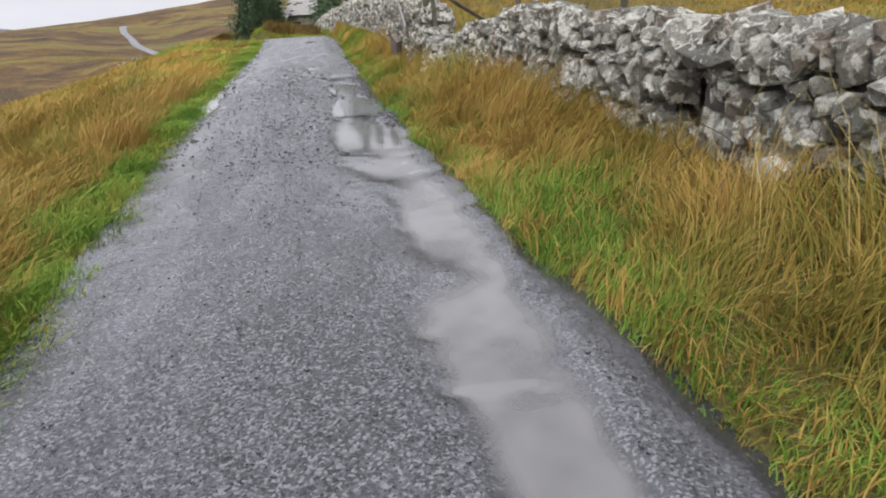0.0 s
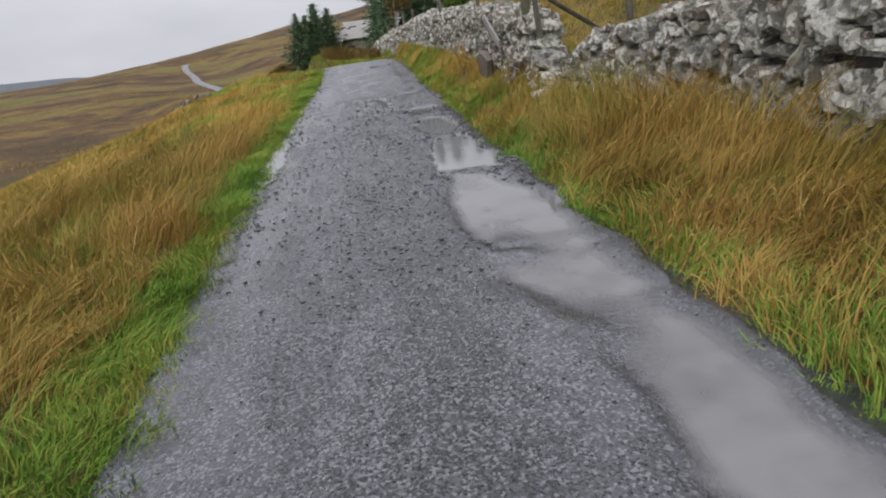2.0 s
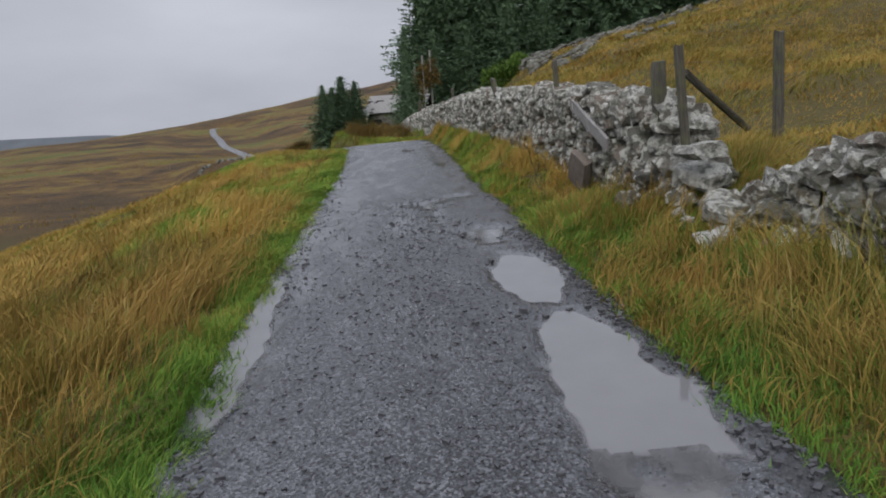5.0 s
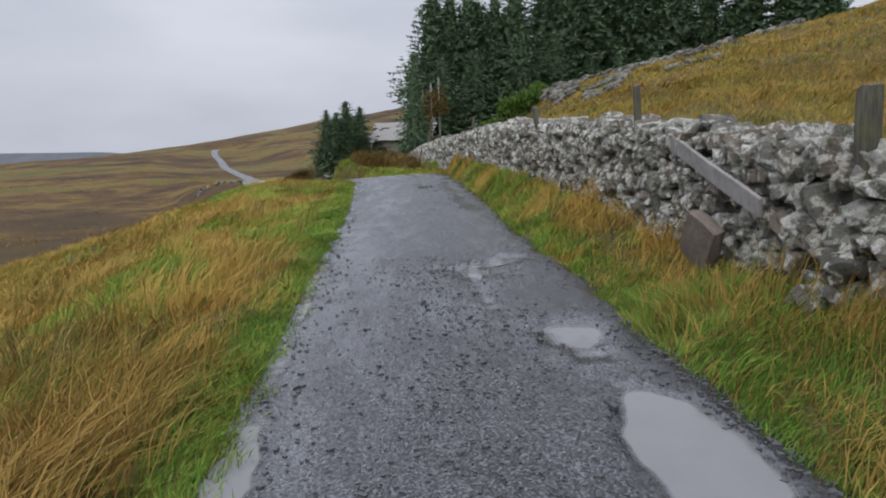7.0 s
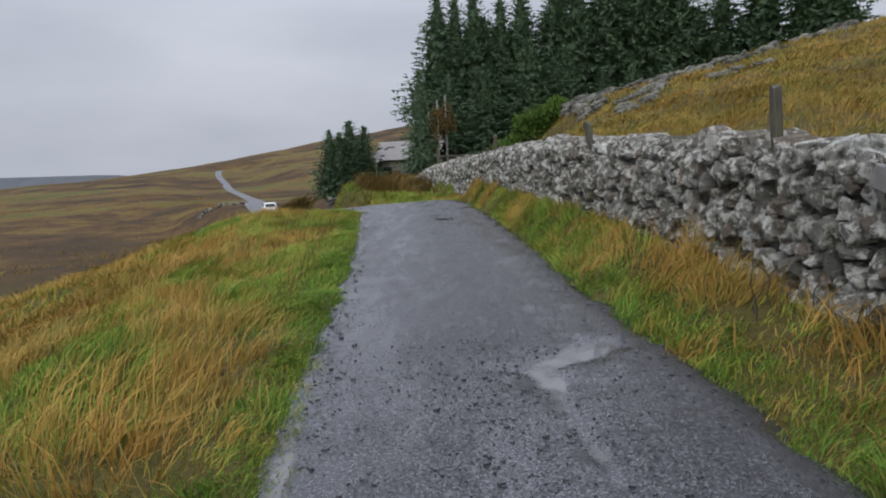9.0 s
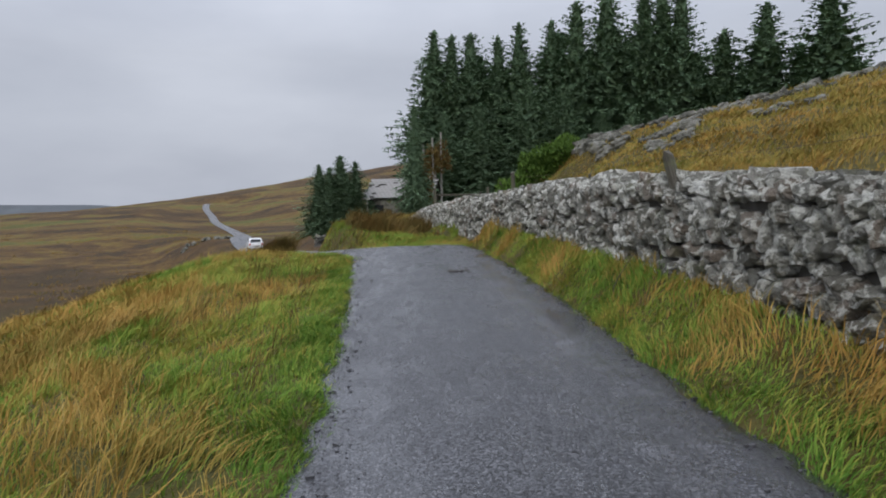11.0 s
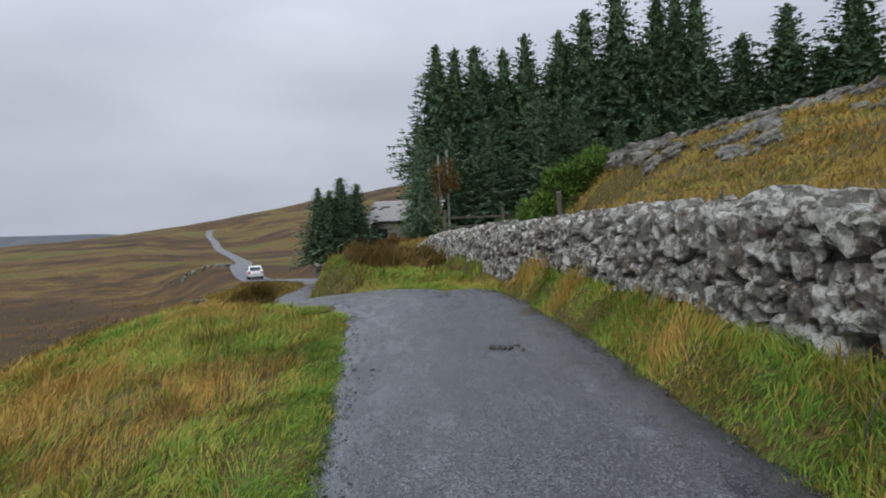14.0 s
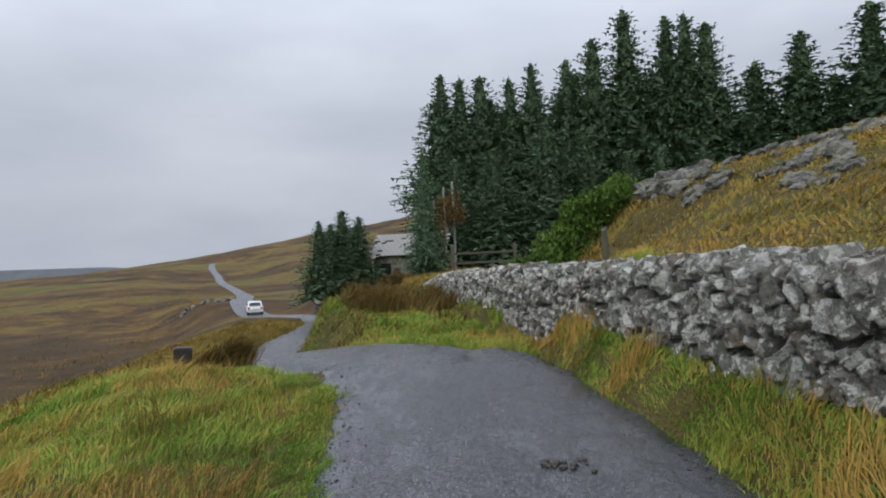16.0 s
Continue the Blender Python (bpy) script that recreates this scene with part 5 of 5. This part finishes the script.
# low rubble bank before the cottage
rnd = random.Random(64)
bank = new("rubble_bank", mesh_of("rubble_bank", [(-7.5, 61, -1.4), (-1.0, 60, -0.2), (-1.0, 61, 0.25), (-7.5, 62, -0.75), (-7.5, 63, -1.4), (-1.0, 62, -0.2)], [(0, 1, 2, 3), (3, 2, 5, 4)], DARKCORE))
items = []
for i in range(110):
    t = rnd.random()
    s = rnd.uniform(0.14, 0.34)
    items.append((rnd.randrange(14), Matrix.LocRotScale((-7.5 + 6.5 * t, 61 + rnd.uniform(0, 0.9) - t, -0.95 + 1.0 * t + rnd.uniform(-0.1, 0.3)), Euler((rnd.gauss(0, 0.3), rnd.gauss(0, 0.3), rnd.uniform(0, 6))), (s * 1.3, s, s * 0.8))))
joined("stones", items, MOSSROCK, bank)
tagged(bank, "low tumbled rubble wall in front of the ruined cottage", "dry stone wall", kind="structure")
# the field gate past the wall end
gate = new("field_gate")
gate.matrix_world = pose(0.6, 47.5, ground_z(0.6, 47.5), 0, 0, 20)
for x in (0.0, 2.9):
    part("gate_post", post_bm(1.5, 0.08, True, int(x)), WOOD, gate).location = (x, 0, 0)
for z in (0.35, 0.7, 1.1):
    part("rail", box_bm(0.1, 2.8, -0.03, 0.03, z, z + 0.09, 0.01), WOOD, gate)
tagged(gate, "grey weathered timber rail gate beyond the wall", "gate")
# birches
for i, (x, y, h) in enumerate([(1.0, 67.0, 6.5), (0.3, 67.6, 6.0), (1.7, 68.2, 7.0)]):
    t = new("birch_tree")
    t.location = (x, y, 0.1)
    part("trunk", post_bm(h, 0.09, False, i), BIRCH, t)
    piece("crown", bush_meshes(50 + i, 1.0, 1.0, 2.2, 700, 0.22, BROWNLEAF), t, Matrix.Translation((0, 0, h * 0.6)))
    tagged(t, "thin pale-stemmed birch with sparse brown leaves", "tree", "birches by the cottage")

# ---- the car on the moor lane ----
PAINT = plain_mat("white_car_paint", (0.75, 0.76, 0.77), 0.25, vary=0.06, bump=0.0)
TYRE = plain_mat("tyre_rubber", (0.02, 0.02, 0.02), 0.85)
STEEL = plain_mat("wheel_steel", (0.4, 0.4, 0.42), 0.35, 0.9)
REDLAMP = plain_mat("red_lamp", (0.35, 0.02, 0.015), 0.2, vary=0.1, bump=0.0)
CARGLASS = plain_mat("car_glass", (0.015, 0.018, 0.02), 0.05, vary=0.1, bump=0.0)


def extruded(profile, x0, x1, inset=0.0):
    """A side profile (y, z) drawn across from x0 to x1, the upper points drawn in."""
    bm = bmesh.new()
    a = [bm.verts.new((x0 + inset * max(0, z - 0.9), y, z)) for y, z in profile]
    b = [bm.verts.new((x1 - inset * max(0, z - 0.9), y, z)) for y, z in profile]
    bm.faces.new(a)
    bm.faces.new(b[::-1])
    for i in range(len(a)):
        j = (i + 1) % len(a)
        bm.faces.new((a[j], a[i], b[i], b[j]))
    bmesh.ops.recalc_face_normals(bm, faces=bm.faces[:])
    bmesh.ops.bevel(bm, geom=bm.edges[:], offset=0.04, segments=2, affect="EDGES")
    return bm


car = new("car")
car.matrix_world = pose(-20.7, 99.0, -4.25, 0, 0, 17)
part("body", extruded([(-2.0, 0.35), (-2.05, 0.75), (-1.95, 1.0), (0.9, 1.0), (2.0, 0.85), (2.1, 0.5), (2.0, 0.3)], -0.88, 0.88), PAINT, car)
part("cabin", extruded([(-1.9, 0.98), (-1.45, 1.5), (0.1, 1.52), (0.95, 0.98)], -0.84, 0.84, 0.25), PAINT, car)
part("rear_window", extruded([(-1.93, 1.05), (-1.56, 1.44), (-1.5, 1.44), (-1.8, 1.05)], -0.68, 0.68, 0.2), CARGLASS, car, "dark rear window")
part("windscreen", extruded([(0.25, 1.45), (0.2, 1.45), (0.85, 1.03), (0.92, 1.03)], -0.68, 0.68, 0.2), CARGLASS, car)
for s in (-1, 1):
    part("side_window", box_bm(s * 0.80 - 0.03, s * 0.80 + 0.03, -1.3, 0.35, 1.05, 1.38, 0.01), CARGLASS, car)
    part("tail_light", box_bm(s * 0.72 - 0.12, s * 0.72 + 0.12, -2.08, -1.98, 0.72, 0.95, 0.02), REDLAMP, car)
    for y in (-1.3, 1.3):
        w = bmesh.new()
        bmesh.ops.create_cone(w, cap_ends=True, segments=20, radius1=0.32, radius2=0.32, depth=0.2, matrix=Matrix.Rotation(math.pi / 2, 4, "Y"))
        bmesh.ops.bevel(w, geom=[e for e in w.edges if len(e.link_faces) == 2 and e.calc_face_angle(0) > 1], offset=0.04, segments=2, affect="EDGES")
        wh = part("tyre", w, TYRE, car)
        wh.location = (s * 0.78, y, 0.32)
        w = bmesh.new()
        bmesh.ops.create_cone(w, cap_ends=True, segments=16, radius1=0.2, radius2=0.17, depth=0.04, matrix=Matrix.Rotation(math.pi / 2 * s, 4, "Y"))
        rim = part("rim", w, STEEL, wh)
        rim.location = (s * 0.10, 0, 0)
part("number_plate", box_bm(-0.26, 0.26, -2.09, -2.05, 0.62, 0.73, 0.005), WHITEWOOD, car)
tagged(car, "small white hatchback on the wet moor lane", "car")

# ---- rocks along the far lane and far hills ----
rnd = random.Random(90)
for i in range(26):
    x, y = -36 + rnd.gauss(0, 2.2), 132 + rnd.gauss(0, 5)
    s = rnd.uniform(0.4, 1.0)
    b = new("moor_rock", MOORROCK[rnd.randrange(4)])
    b.matrix_world = Matrix.LocRotScale((x, y, ground_z(x, y) + 0.1 * s), Euler((rnd.gauss(0, 0.2), rnd.gauss(0, 0.2), rnd.uniform(0, 6))), (s * 1.4, s * 1.2, s * 0.9))
    tagged(b, "dark grey boulder beside the far moor lane", "rock", "boulders beside the far lane")
# distance haze is put into the ridge's base colour as blue-grey
FARHILL = plain_mat("far_hazed_moor", (0.085, 0.095, 0.105), 1.0, vary=0.3, scale=0.01, bump=0)
hx = np.linspace(-4400, 200, 60)
hy = np.array([2200, 2500, 2800, 3100, 3600])
X, Y, Q = grid(hx, hy)
prof = np.interp(Y, hy, [-0.9, 0.2, 1.0, 0.75, -0.9])
H = 14 - 20 * sstep(-2000, -1300, X) - 130 * sstep(-1350, -500, X) + 14 * vnoise(X, Y, 700, 3)
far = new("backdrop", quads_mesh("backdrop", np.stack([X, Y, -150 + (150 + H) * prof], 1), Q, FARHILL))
tagged(far, "distant moorland ridge across the valley, haze painted in as blue-grey", "hills", kind="structure")
